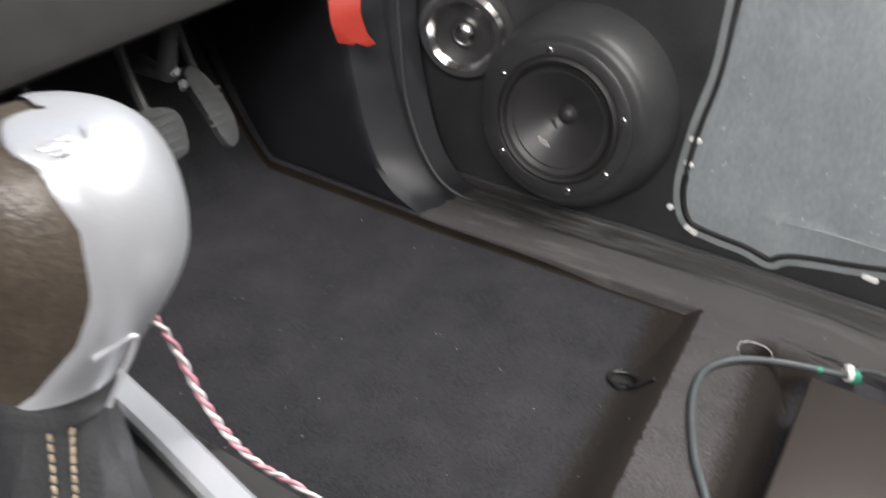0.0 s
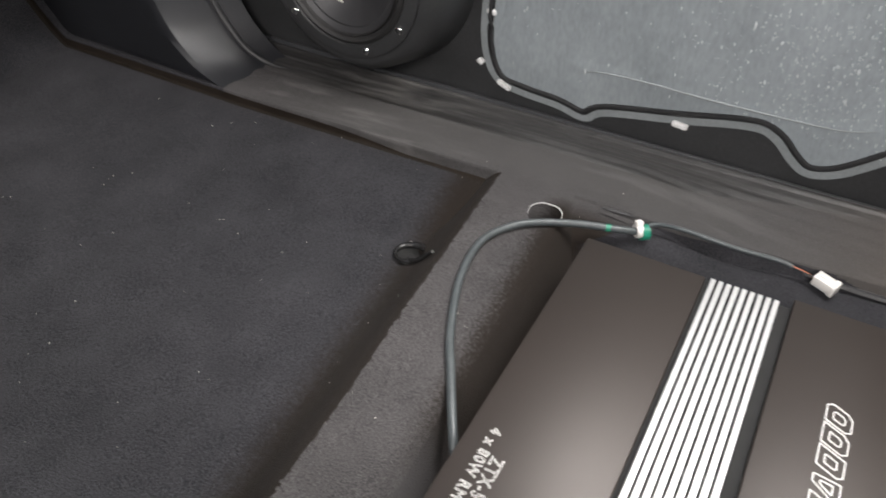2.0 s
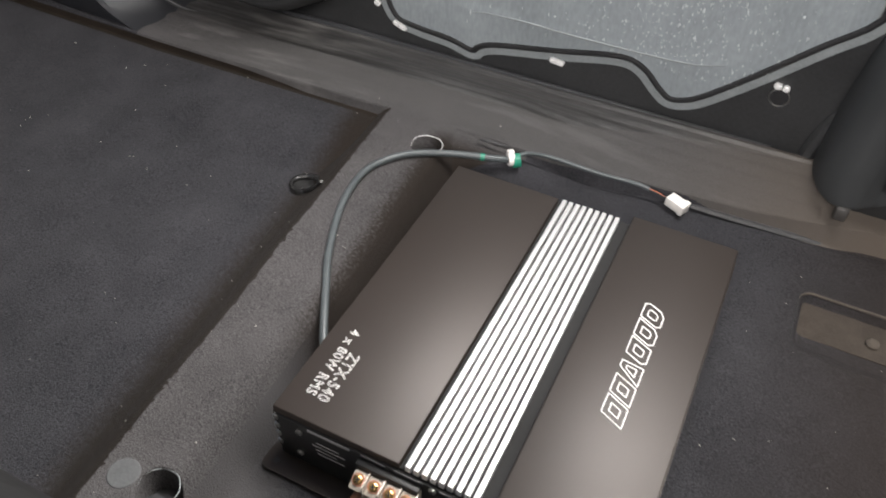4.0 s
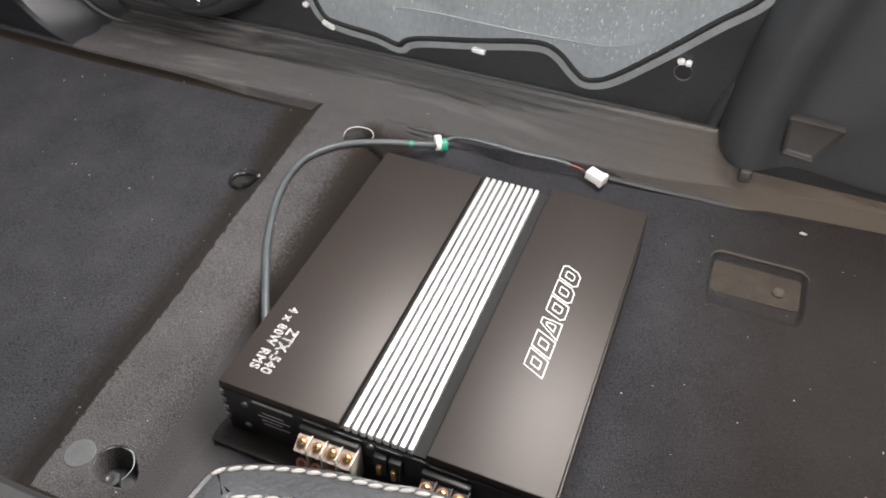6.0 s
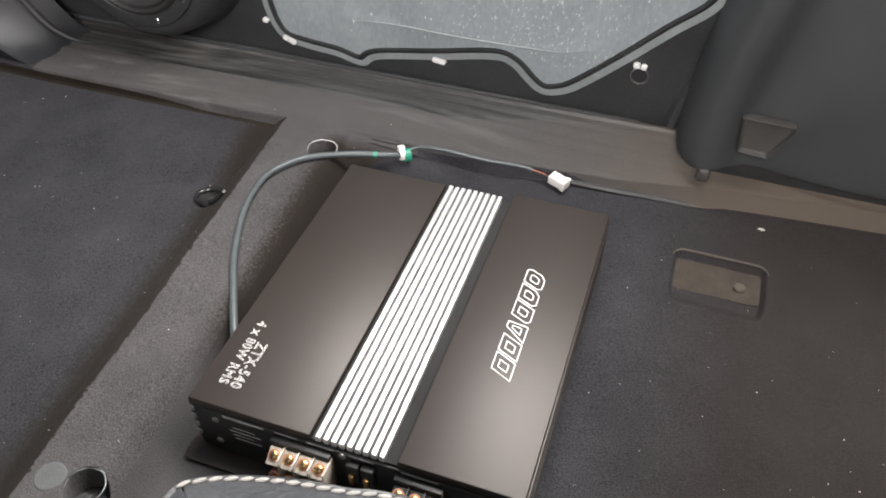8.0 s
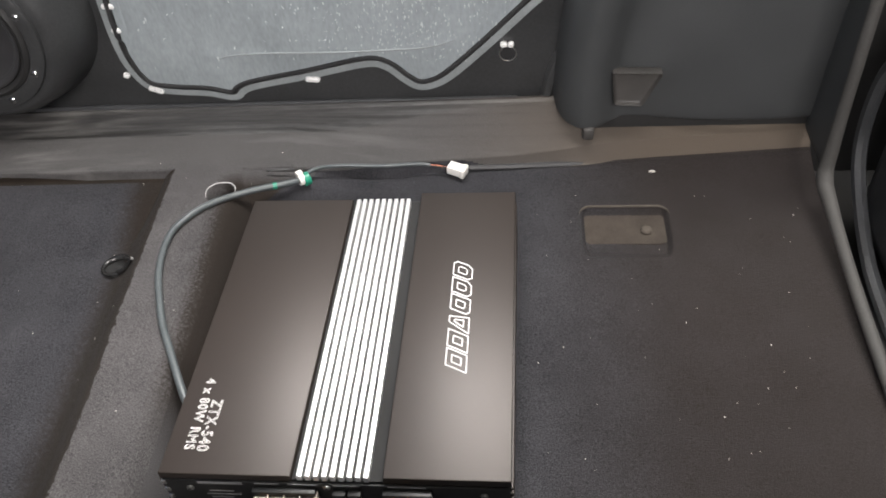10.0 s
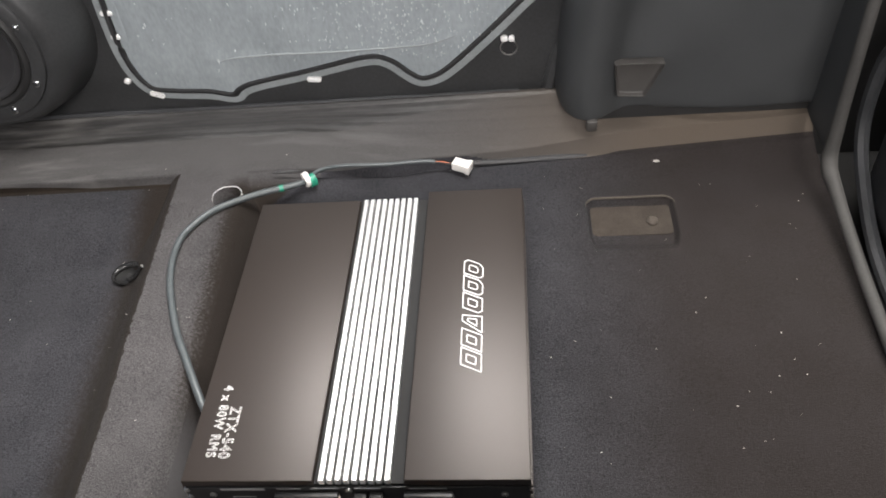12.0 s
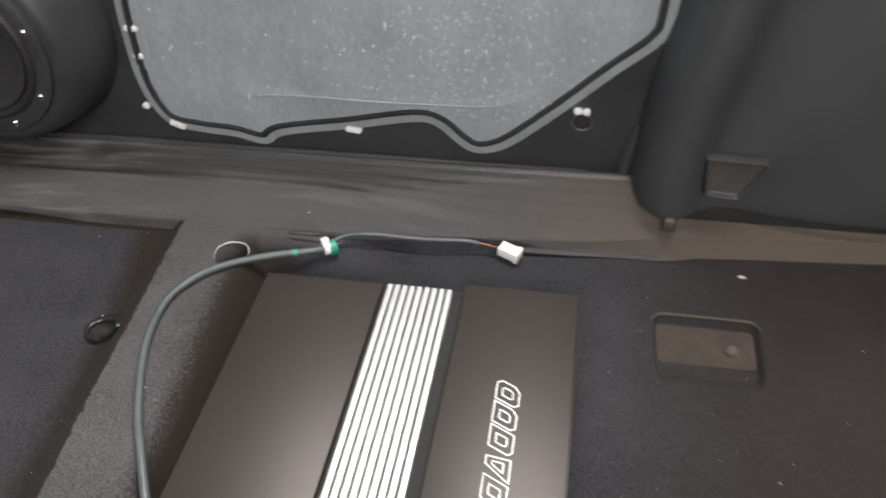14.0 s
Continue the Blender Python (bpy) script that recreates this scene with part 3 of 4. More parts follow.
# ---- kick panel in front of the door ----
kick = thing("kick_panel", "black moulded kick panel with a rolled edge", "trim panel", "structure")
ARC = spline([(-0.395, 0.352, 0.010), (-0.435, 0.352, 0.020), (-0.468, 0.354, 0.036), (-0.500, 0.356, 0.070), (-0.525, 0.358, 0.13), (-0.545, 0.36, 0.22), (-0.555, 0.362, 0.40)], 8)
bm = bmesh.new()
rows = []
for p in ARC:
    rows.append([bm.verts.new((p.x + dx, p.y + dy, max(p.z + dz, 0.0))) for dx, dy, dz in ((0.045, 0.07, 0.0), (0.022, 0.035, -0.004), (0.006, 0.010, -0.004), (0, 0, -0.002), (-0.010, -0.003, 0.0), (-0.03, 0.0, 0))] + [bm.verts.new((-0.90, p.y + 0.012, p.z * 1.0))])
for a, b in zip(rows, rows[1:]):
    for i in range(len(a) - 1):
        bm.faces.new((a[i], a[i + 1], b[i + 1], b[i]))
part("panel", bm, KICK, kick)
seal_path = spline([(-0.36, 0.41, 0.022), (-0.405, 0.405, 0.022), (-0.434, 0.40, 0.035), (-0.459, 0.40, 0.060), (-0.476, 0.40, 0.090), (-0.495, 0.40, 0.15), (-0.512, 0.40, 0.30)], 8)
tagged(part("door_seal", tube(seal_path, lambda t: 0.0008 + 0.0024 * math.sin(math.pi * t) ** 0.5, 8), PLASTIC), "black rubber door seal curving up the opening", "door seal", kind="structure")

# ---- pillar and rear trim ----
pillar = thing("pillar_trim", "black moulded lower pillar trim", "pillar trim", "structure")
bm = bmesh.new()
col = []
SECTION = spline([(0.262, 0.452, 0), (0.265, 0.420, 0), (0.272, 0.398, 0), (0.285, 0.3855, 0), (0.300, 0.3865, 0), (0.311, 0.394, 0), (0.322, 0.4010, 0), (0.340, 0.4030, 0), (0.365, 0.400, 0), (0.400, 0.395, 0), (0.450, 0.393, 0), (0.503, 0.397, 0)], 4)
for q in spline([(0.0, 0.0285, 0.006), (0.0, 0.031, 0.002), (-0.0015, 0.036, 0.0), (-0.001, 0.06, 0.0), (0.003, 0.10, 0.0), (0.010, 0.15, 0.0), (0.020, 0.20, 0.0), (0.044, 0.34, 0.0), (0.070, 0.56, 0.0)], 4):
    col.append([bm.verts.new((p.x + q.x, p.y + q.z, q.y)) for p in SECTION] + [bm.verts.new((0.506 + q.x, 0.46, q.y))])
for a, b in zip(col, col[1:]):
    for i in range(len(a) - 1):
        bm.faces.new((a[i], a[i + 1], b[i + 1], b[i]))
part("cover", bm, TRIM, pillar)
part("foot", box(0.288, 0.299, 0.381, 0.392, 0.020, 0.033, 0.003), GUIDE, pillar, "dusty foot of the pillar trim")
bm = plate([(0.316, 0.056), (0.342, 0.054), (0.349, 0.068), (0.358, 0.089), (0.312, 0.091)], 0.013, Matrix.Translation((0, 0.400, 0)) @ FACE_IN)
face = min(bm.faces, key=lambda q: q.calc_center_median().y)
bmesh.ops.recalc_face_normals(bm, faces=bm.faces)
bmesh.ops.inset_region(bm, faces=[face], thickness=0.0030, depth=0.0)
bmesh.ops.translate(bm, verts=list(face.verts), vec=(0, 0.006, -0.001))
bmesh.ops.bevel(bm, geom=list(bm.edges), offset=0.0018, segments=3, affect="EDGES", profile=0.5)
part("belt_guide", bm, GUIDE, pillar, "grey moulded belt guide")
# black box that paints in the shade under the trim's lower edge
part("shadow_gap", box(0.30, 0.50, 0.402, 0.408, 0.0, 0.034), BLACK_RUBBER, pillar)

rear_edge = spline([(0.506, 0.37, 0.60), (0.503, 0.350, 0.30), (0.4975, 0.333, 0.15), (0.495, 0.322, 0.055), (0.4935, 0.313, 0.026), (0.494, 0.288, 0.018), (0.494, 0.225, 0.008), (0.494, 0.143, 0.001), (0.495, 0.02, -0.006), (0.496, -0.14, -0.006)], 8)
tagged(part("seal_strip", tube(rear_edge, lambda t: 0.0050 + 0.0022 * math.exp(-((t - 0.45) / 0.12) ** 2), 10, flat=0.8), RUBBER), "grey rubber edge strip on the rear opening", "edge strip", kind="structure")
bm = bmesh.new()
rows = [(bm.verts.new((p.x + 0.0015, p.y, p.z)), bm.verts.new((p.x + 0.0045, p.y * 0.4 + 0.399 * 0.6, p.z)), bm.verts.new((p.x + 0.006, 0.404, p.z - 0.003))) for p in rear_edge if p.y > 0.300]
for a, b in zip(rows, rows[1:]):
    for i in range(2):
        bm.faces.new((a[i], a[i + 1], b[i + 1], b[i]))
part("edge_return", bm, TRIM, pillar)
rear = thing("rear_compartment", "dark compartment behind the floor", "compartment", "structure")
part("side_wall", box(0.50, 1.6, 0.475, 0.495, -0.10, 0.56), BLACK_RUBBER, rear)
part("well_floor", box(0.50, 1.6, -0.2, 0.475, -0.118, -0.10), BLACK_RUBBER, rear)
cushion = thing("rear_cushion", "dark rear seat cushion with grey piping", "seat cushion")
part("body", box(0.566, 1.1, -0.30, 0.405, -0.10, 0.17, 0.04, seg=4), LEATHER, cushion)
part("piping", tube(spline([(0.568, 0.360, 0.20), (0.562, 0.396, 0.10), (0.560, 0.412, 0.054), (0.560, 0.407, -0.009), (0.560, 0.370, -0.050), (0.560, 0.30, -0.083), (0.562, 0.2, -0.095)], 8), 0.007, 8), LEATHER, cushion)

# ---- centre console ----
console = thing("centre_console", "black plastic centre console along the tunnel", "console", "structure")
PROFILE = [(-0.083, -0.03), (-0.091, 0.0), (-0.105, 0.05), (-0.129, 0.13), (-0.141, 0.172), (-0.144, 0.186), (-0.148, 0.192), (-0.155, 0.194), (-0.40, 0.194), (-0.42, 0.18), (-0.47, -0.03)]
bm = bmesh.new()
rows = [[bm.verts.new((x, y, z)) for y, z in PROFILE] for x in np.linspace(-0.90, 0.62, 30)]
for a, b in zip(rows, rows[1:]):
    for i in range(len(a) - 1):
        bm.faces.new((a[i], a[i + 1], b[i + 1], b[i]))
part("tunnel_cover", bm, BLACK_RUBBER, console)
bm = bmesh.new()
strip = [(-0.266, -0.148, 0.201), (-0.215, -0.156, 0.200), (-0.169, -0.1645, 0.199), (-0.10, -0.177, 0.199), (0.0, -0.194, 0.199)]
rows = []
for x, y, z in strip:
    rows.append([bm.verts.new((x - 0.002, y - 0.0028 + a, z - 0.0008 + b)) for a, b in ((0.0072, -0.008), (0.0072, 0.0), (0.0050, 0.0022), (-0.0050, 0.0022), (-0.0072, 0.0), (-0.0072, -0.008))])
for a, b in zip(rows, rows[1:]):
    for i in range(6):
        bm.faces.new((a[i], a[(i + 1) % 6], b[(i + 1) % 6], b[i]))
bm.faces.new(rows[0])
bm.faces.new(rows[-1][::-1])
part("trim_strip", bm, SILVER, console, "satin silver trim strip")

# ---- gear lever ----
KNOB = Vector((-0.1983, -0.1930, 0.3121))
gear = thing("gear_lever", "gear lever with leather grip and satin silver shell", "gear lever")


def lean(bm):
    """The grip bends back towards its foot."""
    for v in bm.verts:
        d = KNOB.z - v.co.z
        if d > 0:
            k = 0.013 * (d / 0.041) ** 1.3 if d < 0.041 else 0.013 + 0.10 * (d - 0.041)
            v.co += Vector((-0.47, -0.88, 0)) * k
    return bm


SHAPE = [(0.0, 0.049), (0.012, 0.0485), (0.022, 0.0455), (0.030, 0.039), (0.0355, 0.028), (0.038, 0.014), (0.0375, 0.0), (0.035, -0.014), (0.030, -0.028), (0.025, -0.040), (0.0215, -0.047), (0.0, -0.048)]
prof = [(p.x, p.y) for p in spline([(a, b, 0) for a, b in SHAPE], 3)]
prof = [(max(0, a * 0.88), b * 0.88) for a, b in prof]
prof[0], prof[-1] = (0, prof[0][1]), (0, prof[-1][1])
part("grip", lean(lathe(prof, Matrix.Translation(KNOB), 48)), KNOB_LEATHER, gear)

# the half shell wraps the far side of the grip and runs over its top
EDGE_Z = (-0.048, -0.040, -0.019, 0.003, 0.024, 0.041, 0.0475, 0.049)
EDGE_A = (-66, -48, -31, -25, -24, -36, -70, -95)
bm = bmesh.new()
rows = []
for a, b in prof[:-4]:
    a0 = np.interp(b / 0.88, EDGE_Z, EDGE_A)
    row = []
    for i in range(41):
        ang = radians(a0 + (165 - a0) * i / 40)
        lift = 0.0016 * min(1, i / 1.5, (40 - i) / 1.5)
        row.append(bm.verts.new(KNOB + Vector(((a + lift) * math.cos(ang), (a + lift) * math.sin(ang), b * 1.015 + 0.0005))))
    rows.append(row)
for a, b in zip(rows, rows[1:]):
    for i in range(40):
        bm.faces.new((a[i], a[i + 1], b[i + 1], b[i]))
part("shell", lean(bm), SILVER, gear, "satin silver half shell")
tab = [KNOB + Vector((0.0305 * math.cos(radians(q)), 0.0305 * math.sin(radians(q)), z * 0.88)) for q, z in ((-20, -0.024), (4, -0.022), (2, -0.036), (-2, -0.047))]
part("shell_edge", lean(tube(spline(tab, 6), 0.0009, 8)), SILVER, gear)
part("collar", lean(lathe([(0.0185, 0.0), (0.0205, -0.004), (0.0195, -0.011), (0.016, -0.013)], Matrix.Translation(KNOB + Vector((0, 0, -0.041))), 32)), LEATHER, gear)
bm = bmesh.new()
rings = []
for i in range(15):
    t = i / 14
    r = 0.017 + 0.015 * t ** 1.3
    ring = []
    for j in range(48):
        a = j / 48 * math.tau
        fold = 1 + 0.13 * math.sin(5 * a + 0.7) * math.sin(math.pi * min(1, t * 1.1)) + 0.05 * math.sin(11 * a + 4 * t)
        ring.append(bm.verts.new((KNOB.x - 0.004 * t + r * fold * math.cos(a), KNOB.y + r * fold * math.sin(a), KNOB.z - 0.052 - 0.066 * t)))
    rings.append(ring)
for a, b in zip(rings, rings[1:]):
    for j in range(48):
        bm.faces.new((a[j], a[(j + 1) % 48], b[(j + 1) % 48], b[j]))
boot = part("boot", lean(bm), LEATHER, gear, "soft black leather boot with tan stitching")


def stitches(name, path, length, r, mat, parent, label, gap=0.35):
    """Short thread lengths laid along a path."""
    bm = bmesh.new()
    dist, nxt = 0.0, 0.0
    for a, b in zip(path, path[1:]):
        d = (b - a).length
        while nxt <= dist + d:
            p = a + (b - a) * ((nxt - dist) / d)
            q = (b - a).to_track_quat("X", "Z").to_matrix().to_4x4()
            bmesh.ops.create_icosphere(bm, subdivisions=2, radius=1, matrix=Matrix.Translation(p) @ q @ pose(0, 0, 0, 0, 0, 9) @ Matrix.Diagonal((length / 2, r, r, 1)))
            nxt += length * (1 + gap)
        dist += d
    return part(name, lean(bm) if parent.name == "boot" else bm, mat, parent, label)


for da in (-0.22, 0.16):
    path = []
    for i in range(15):
        t = i / 14
        r = 0.0178 + 0.015 * t ** 1.3
        a = -0.45 + da * (1 - 0.45 * t)
        fold = 1 + 0.13 * math.sin(5 * a + 0.7) * math.sin(math.pi * min(1, t * 1.1)) + 0.05 * math.sin(11 * a + 4 * t)
        path.append(Vector((KNOB.x - 0.004 * t + r * fold * math.cos(a), KNOB.y + r * fold * math.sin(a), KNOB.z - 0.052 - 0.066 * t)))
    stitches("stitching", path, 0.0036, 0.0007, TAN_THREAD, boot, "tan stitched seam", 0.1)
bm = bmesh.new()
for i, (u, v, w, h_) in enumerate(((0.0, 0.0, 0.007, 0.0035), (0.006, 0.003, 0.004, 0.0025), (0.003, -0.005, 0.005, 0.0018), (0.016, 0.006, 0.0012, 0.006))):
    n = Vector((0.42, -0.18, 0.87)).normalized()
    q = n.to_track_quat("Z", "Y").to_matrix().to_4x4()
    bmesh.ops.create_icosphere(bm, subdivisions=2, radius=1, matrix=Matrix.Translation(KNOB + Vector((0.0187, -0.0095, 0.0413))) @ q @ Matrix.Translation((u * 0.6, v * 0.6, 0)) @ Matrix.Diagonal((w / 2, h_ / 2, 0.0006, 1)))
part("shift_mark", bm, SILVER, gear, "raised bright shift marks")

# ---- twisted wire pair beside the console ----
wire = thing("twisted_wire", "pink and pale twisted wire pair hanging by the console", "wire")
line = spline([(-0.232, -0.172, 0.305), (-0.2173, -0.1568, 0.2663), (-0.2128, -0.1478, 0.2418), (-0.2051, -0.1442, 0.2172), (-0.1968, -0.1396, 0.1964), (-0.1873, -0.1316, 0.1771), (-0.165, -0.128, 0.172), (-0.127, -0.1195, 0.152), (-0.088, -0.112, 0.120)], 24)
for k, mat, name in ((0, PINK, "pink_strand"), (1, PALE, "pale_strand")):
    path = []
    for i, p in enumerate(line):
        d = (line[min(i + 1, len(line) - 1)] - line[max(i - 1, 0)]).normalized()
        s = d.cross(Vector((0, 0, 1))).normalized()
        u = s.cross(d)
        a = i * 0.42 + k * math.pi
        path.append(p + (s * math.cos(a) + u * math.sin(a)) * 0.0009 + Vector((-0.0006, -0.0040, 0.0010)))
    part(name, tube(path, 0.0010, 8), mat, wire)

# ---- armrest with twin stitching ----
arm = thing("armrest", "black leather armrest with twin rows of pale stitching", "armrest")
ARM = spline([(0.113, -0.20, 0), (0.1125, -0.160, 0), (0.1135, -0.139, 0), (0.1165, -0.1275, 0), (0.1245, -0.1210, 0), (0.138, -0.1155, 0), (0.155, -0.111, 0), (0.172, -0.1085, 0), (0.20, -0.1045, 0), (0.30, -0.105, 0), (0.42, -0.113, 0), (0.46, -0.16, 0), (0.46, -0.30, 0), (0.40, -0.36, 0), (0.18, -0.36, 0), (0.115, -0.31, 0)], 6, True)
flat_out = [(p.x, p.y) for p in ARM][::-1]
bm = bmesh.new()
rings = []
for d, z in ((0.004, 0.194), (0.0005, 0.205), (0.0, 0.225), (0.001, 0.238), (0.0035, 0.247), (0.0068, 0.2518), (0.0080, 0.2512), (0.0092, 0.2525), (0.0190, 0.2562), (0.0205, 0.2555), (0.0220, 0.257), (0.045, 0.260)):
    rings.append([bm.verts.new((q.x + 0.007, q.y - 0.0032, z - 0.0076)) for q in offset(flat_out, d)])
for a, b in zip(rings, rings[1:]):
    for i in range(len(a)):
        j = (i + 1) % len(a)
        bm.faces.new((a[i], a[j], b[j], b[i]))
bm.faces.new(rings[-1])
cover = part("cover", bm, LEATHER, arm)
for d, z in ((0.0080, 0.2524), (0.0205, 0.2568)):
    ring = sorted((q for q in offset(flat_out, d) if q.y > -0.16 and 0.1160 + d < q.x < 0.44), key=lambda q: q.x)
    stitches("stitching", [Vector((q.x + 0.007, q.y - 0.0032, z - 0.0076)) for q in ring], 0.0050, 0.0008, THREAD, cover, "row of pale stitches", 0.02)

# ---- dashboard, pedals ----
dash = thing("dashboard", "dark dashboard underside with a rolled lower edge", "dashboard", "structure")
bm = bmesh.new()
rows = []
for y in np.linspace(-1.08, 0.40, 20):
    lift = 0.116 * (y + 0.012) - 0.006
    # the unseen upper face is raised to keep front light off the footwell
    rows.append([bm.verts.new((x, y, z + lift)) for x, z in ((-0.90, 0.30), (-0.60, 0.262), (-0.53, 0.253), (-0.512, 0.252), (-0.504, 0.258), (-0.503, 0.268), (-0.52, 0.33), (-0.53, 0.50), (-0.56, 0.70), (-0.62, 0.76), (-0.90, 0.80))])
for a, b in zip(rows, rows[1:]):
    for i in range(len(a) - 1):
        bm.faces.new((a[i], a[i + 1], b[i + 1], b[i]))
part("lower_panel", bm, BLACK_RUBBER, dash)
tag = thing("red_tag", "red plastic tag hanging under the dashboard", "tag")
part("tag_body", plate([(-0.022, 0.05), (-0.018, 0.02), (-0.012, 0.0), (0.004, -0.002), (0.007, 0.002), (0.018, -0.004), (0.026, 0.0), (0.016, 0.012), (0.010, 0.03), (0.012, 0.05)], 0.004, pose(-0.500, 0.312, 0.205, 90, 0, 40), 0.0012), RED, tag)


def pedal(name, label, corners, x, lean):
    ob = thing(name, label, "pedal")
    cy, cz = sum(c[0] for c in corners) / len(corners), sum(c[1] for c in corners) / len(corners)
    m = Matrix.Translation((x, cy, cz)) @ pose(0, 0, 0, 0, -lean, 0) @ Matrix(((0, 0, 1, 0), (1, 0, 0, 0), (0, 1, 0, 0), (0, 0, 0, 1)))
    pad = [(a - cy, b - cz) for a, b in corners]
    pad = [(p.x, p.y) for p in spline([(a, b, 0) for a, b in pad], 4, True)]
    part("pad", plate(pad, 0.010, m, 0.003), PEDAL, ob)
    ribs = bmesh.new()
    w = max(abs(p[0]) for p in pad)
    for k in range(-2, 3):
        box(-w * 0.62, w * 0.62, k * 0.009 - 0.0015, k * 0.009 + 0.0015, 0.0095, 0.0115, 0.0005, ribs)
    ribs.transform(m)
    part("tread", ribs, PEDAL, ob)
    part("arm", tube(spline([(x - 0.004, cy, cz + 0.01), (x - 0.03, cy, cz + 0.06), (x - 0.05, cy - 0.01, cz + 0.16), (x - 0.06, cy - 0.01, cz + 0.24)], 6), 0.006, 8), PAINT, ob)
    return ob


pedal("brake_pedal", "grey worn rubber brake pedal", [(0.112, 0.158), (0.162, 0.152), (0.170, 0.132), (0.164, 0.106), (0.126, 0.106), (0.116, 0.126)], -0.60, 20)
pedal("clutch_pedal", "grey worn rubber clutch pedal", [(0.016, 0.152), (0.062, 0.142), (0.073, 0.122), (0.066, 0.102), (0.026, 0.100), (0.016, 0.120)], -0.60, 20)
pedal("accelerator_pedal", "narrow grey accelerator pedal", [(0.204, 0.170), (0.222, 0.172), (0.243, 0.132), (0.247, 0.094), (0.229, 0.086), (0.216, 0.124)], -0.62, 20)
joint = thing("steering_joint", "bright steel steering column joint", "joint")
for k, (y, z) in enumerate(((0.134, 0.206), (0.141, 0.193))):
    part("bolt_head", lathe([(0.006, 0), (0.006, 0.004), (0.004, 0.006), (0, 0.006)], pose(-0.554, y, z, 0, 70, 0), 6), CHROME, joint)
part("column", tube([Vector((-0.595, 0.13, 0.206)), Vector((-0.560, 0.132, 0.203)), Vector((-0.525, 0.12, 0.30))], 0.009, 12), PAINT, joint)

# ---- amplifier ----
W, L, TOP, BASE = 0.225, 0.266, 0.055, 0.004
amp = thing("amplifier", "black car amplifier with a ribbed aluminium centre band", "amplifier")
part("chassis", box(0.0015, W - 0.0015, 0.0015, L - 0.0015, BASE, TOP - 0.006, 0.0008), AMP_SIDE, amp)
bm = plate([(0.0, 0.0), (0.0868, 0.0), (0.0868, L - 0.006), (0.0, L - 0.006)], 0.006, pose(0, 0, TOP - 0.006), 0.0007)
part("cover_panel", bm, AMP, amp, "satin black cover panel")
bm = plate([(0.1455, 0.0), (W, 0.0), (W, L + 0.001), (0.1455, L + 0.001)], 0.0065, pose(0, 0, TOP - 0.006), 0.0007)
part("cover_panel", bm, AMP, amp, "satin black cover panel")
part("channel", box(0.087, 0.1452, 0.0005, L - 0.005, TOP - 0.0062, TOP - 0.0045), BLACK_FELT, amp)
for i in range(9):
    x = 0.0905 + i * 0.00534
    fin = box(x, x + 0.0034, 0.0, L - 0.006, TOP - 0.005, TOP + 0.0006, 0.0004)
    part("rib", fin, ALU, amp, "bright aluminium rib")
# grooved sides
for x0, x1 in ((-0.0012, 0.0015), (W - 0.0015, W + 0.0012)):
    for z in (0.010, 0.019, 0.028, 0.037, 0.045):
        part("side_fin", box(x0, x1, 0.0, L - 0.004, z, z + 0.0035, 0.0006), AMP, amp)
part("end_plate", box(0.0012, W - 0.0012, -0.0012, 0.0016, BASE + 0.001, TOP - 0.0068, 0.0004), AMP_SIDE, amp)
for z in (0.046, 0.037, 0.028, 0.019):
    part("fin_end", box(0.0002, 0.0034, -0.0022, 0.0014, z - 0.002, z + 0.002, 0.0005), STEEL, amp, "bare cut end of a fin")
FRONT = pose(0, 0, 0, 90, 0, 0)
for x, z in ((0.018, 0.040), (0.0165, 0.016), (0.109, 0.045), (0.208, 0.040)):
    screw("end_screw", (x, -0.0012, z), FRONT, 0.0024, STEEL, amp)
part("label_line", box(0.0245, 0.054, -0.0016, -0.0012, 0.0455, 0.0478), GREY_PRINT, amp)
for k, (x0, x1, z) in enumerate(((0.030, 0.046, 0.036), (0.027, 0.050, 0.032), (0.029, 0.044, 0.028), (0.030, 0.049, 0.024))):
    part("print_line", box(x0, x1, -0.0016, -0.0012, z, z + 0.0009), GREY_PRINT, amp)
for x0, x1 in ((0.062, 0.078), (0.084, 0.103), (0.148, 0.172), (0.113, 0.130)):
    part("print_line", box(x0, x1, -0.0016, -0.0012, 0.0468, 0.0478), GREY_PRINT, amp)


def terminal_block(x, n, pitch, mat, body_mat):
    block = part("terminal_block", box(x, x + n * pitch, -0.006, -0.001, 0.012, 0.0445, 0.001), AMP_SIDE, amp, "clear terminal block with brass screws")
    for i in range(n):
        cx = x + (i + 0.5) * pitch
        lean_m = pose(cx, -0.0105, 0.0345, 32, 0, 0)
        bm = box(-pitch * 0.44, pitch * 0.44, -0.0055, 0.0065, -0.0075, 0.0035, 0.0012)
        bm.transform(lean_m)
        part("clamp", bm, mat, block)
        part("socket_ring", lathe([(0.0041, 0.0), (0.0041, 0.0004), (0.0030, 0.0005), (0.0029, 0.0002)], lean_m @ pose(0, 0.0012, 0.0035), 20), COPPER, block)
        screw("screw", lean_m @ Vector((0, 0.0012, 0.0037)), pose(0, 0, 0, 32, 0, 0), 0.0029, BRASS, block)
        part("tongue", lathe([(0.0040, -0.003), (0.0044, 0.0), (0.0040, 0.0035), (0.0026, 0.0035), (0.0024, -0.002), (0, -0.002)], pose(cx, -0.0135, 0.0195, 62, 0, 0), 18), COPPER, block)
        part("divider", box(cx + pitch * 0.455, cx + pitch * 0.545, -0.0170, -0.002, 0.012, 0.0420, 0.0003), body_mat, block)
    return block


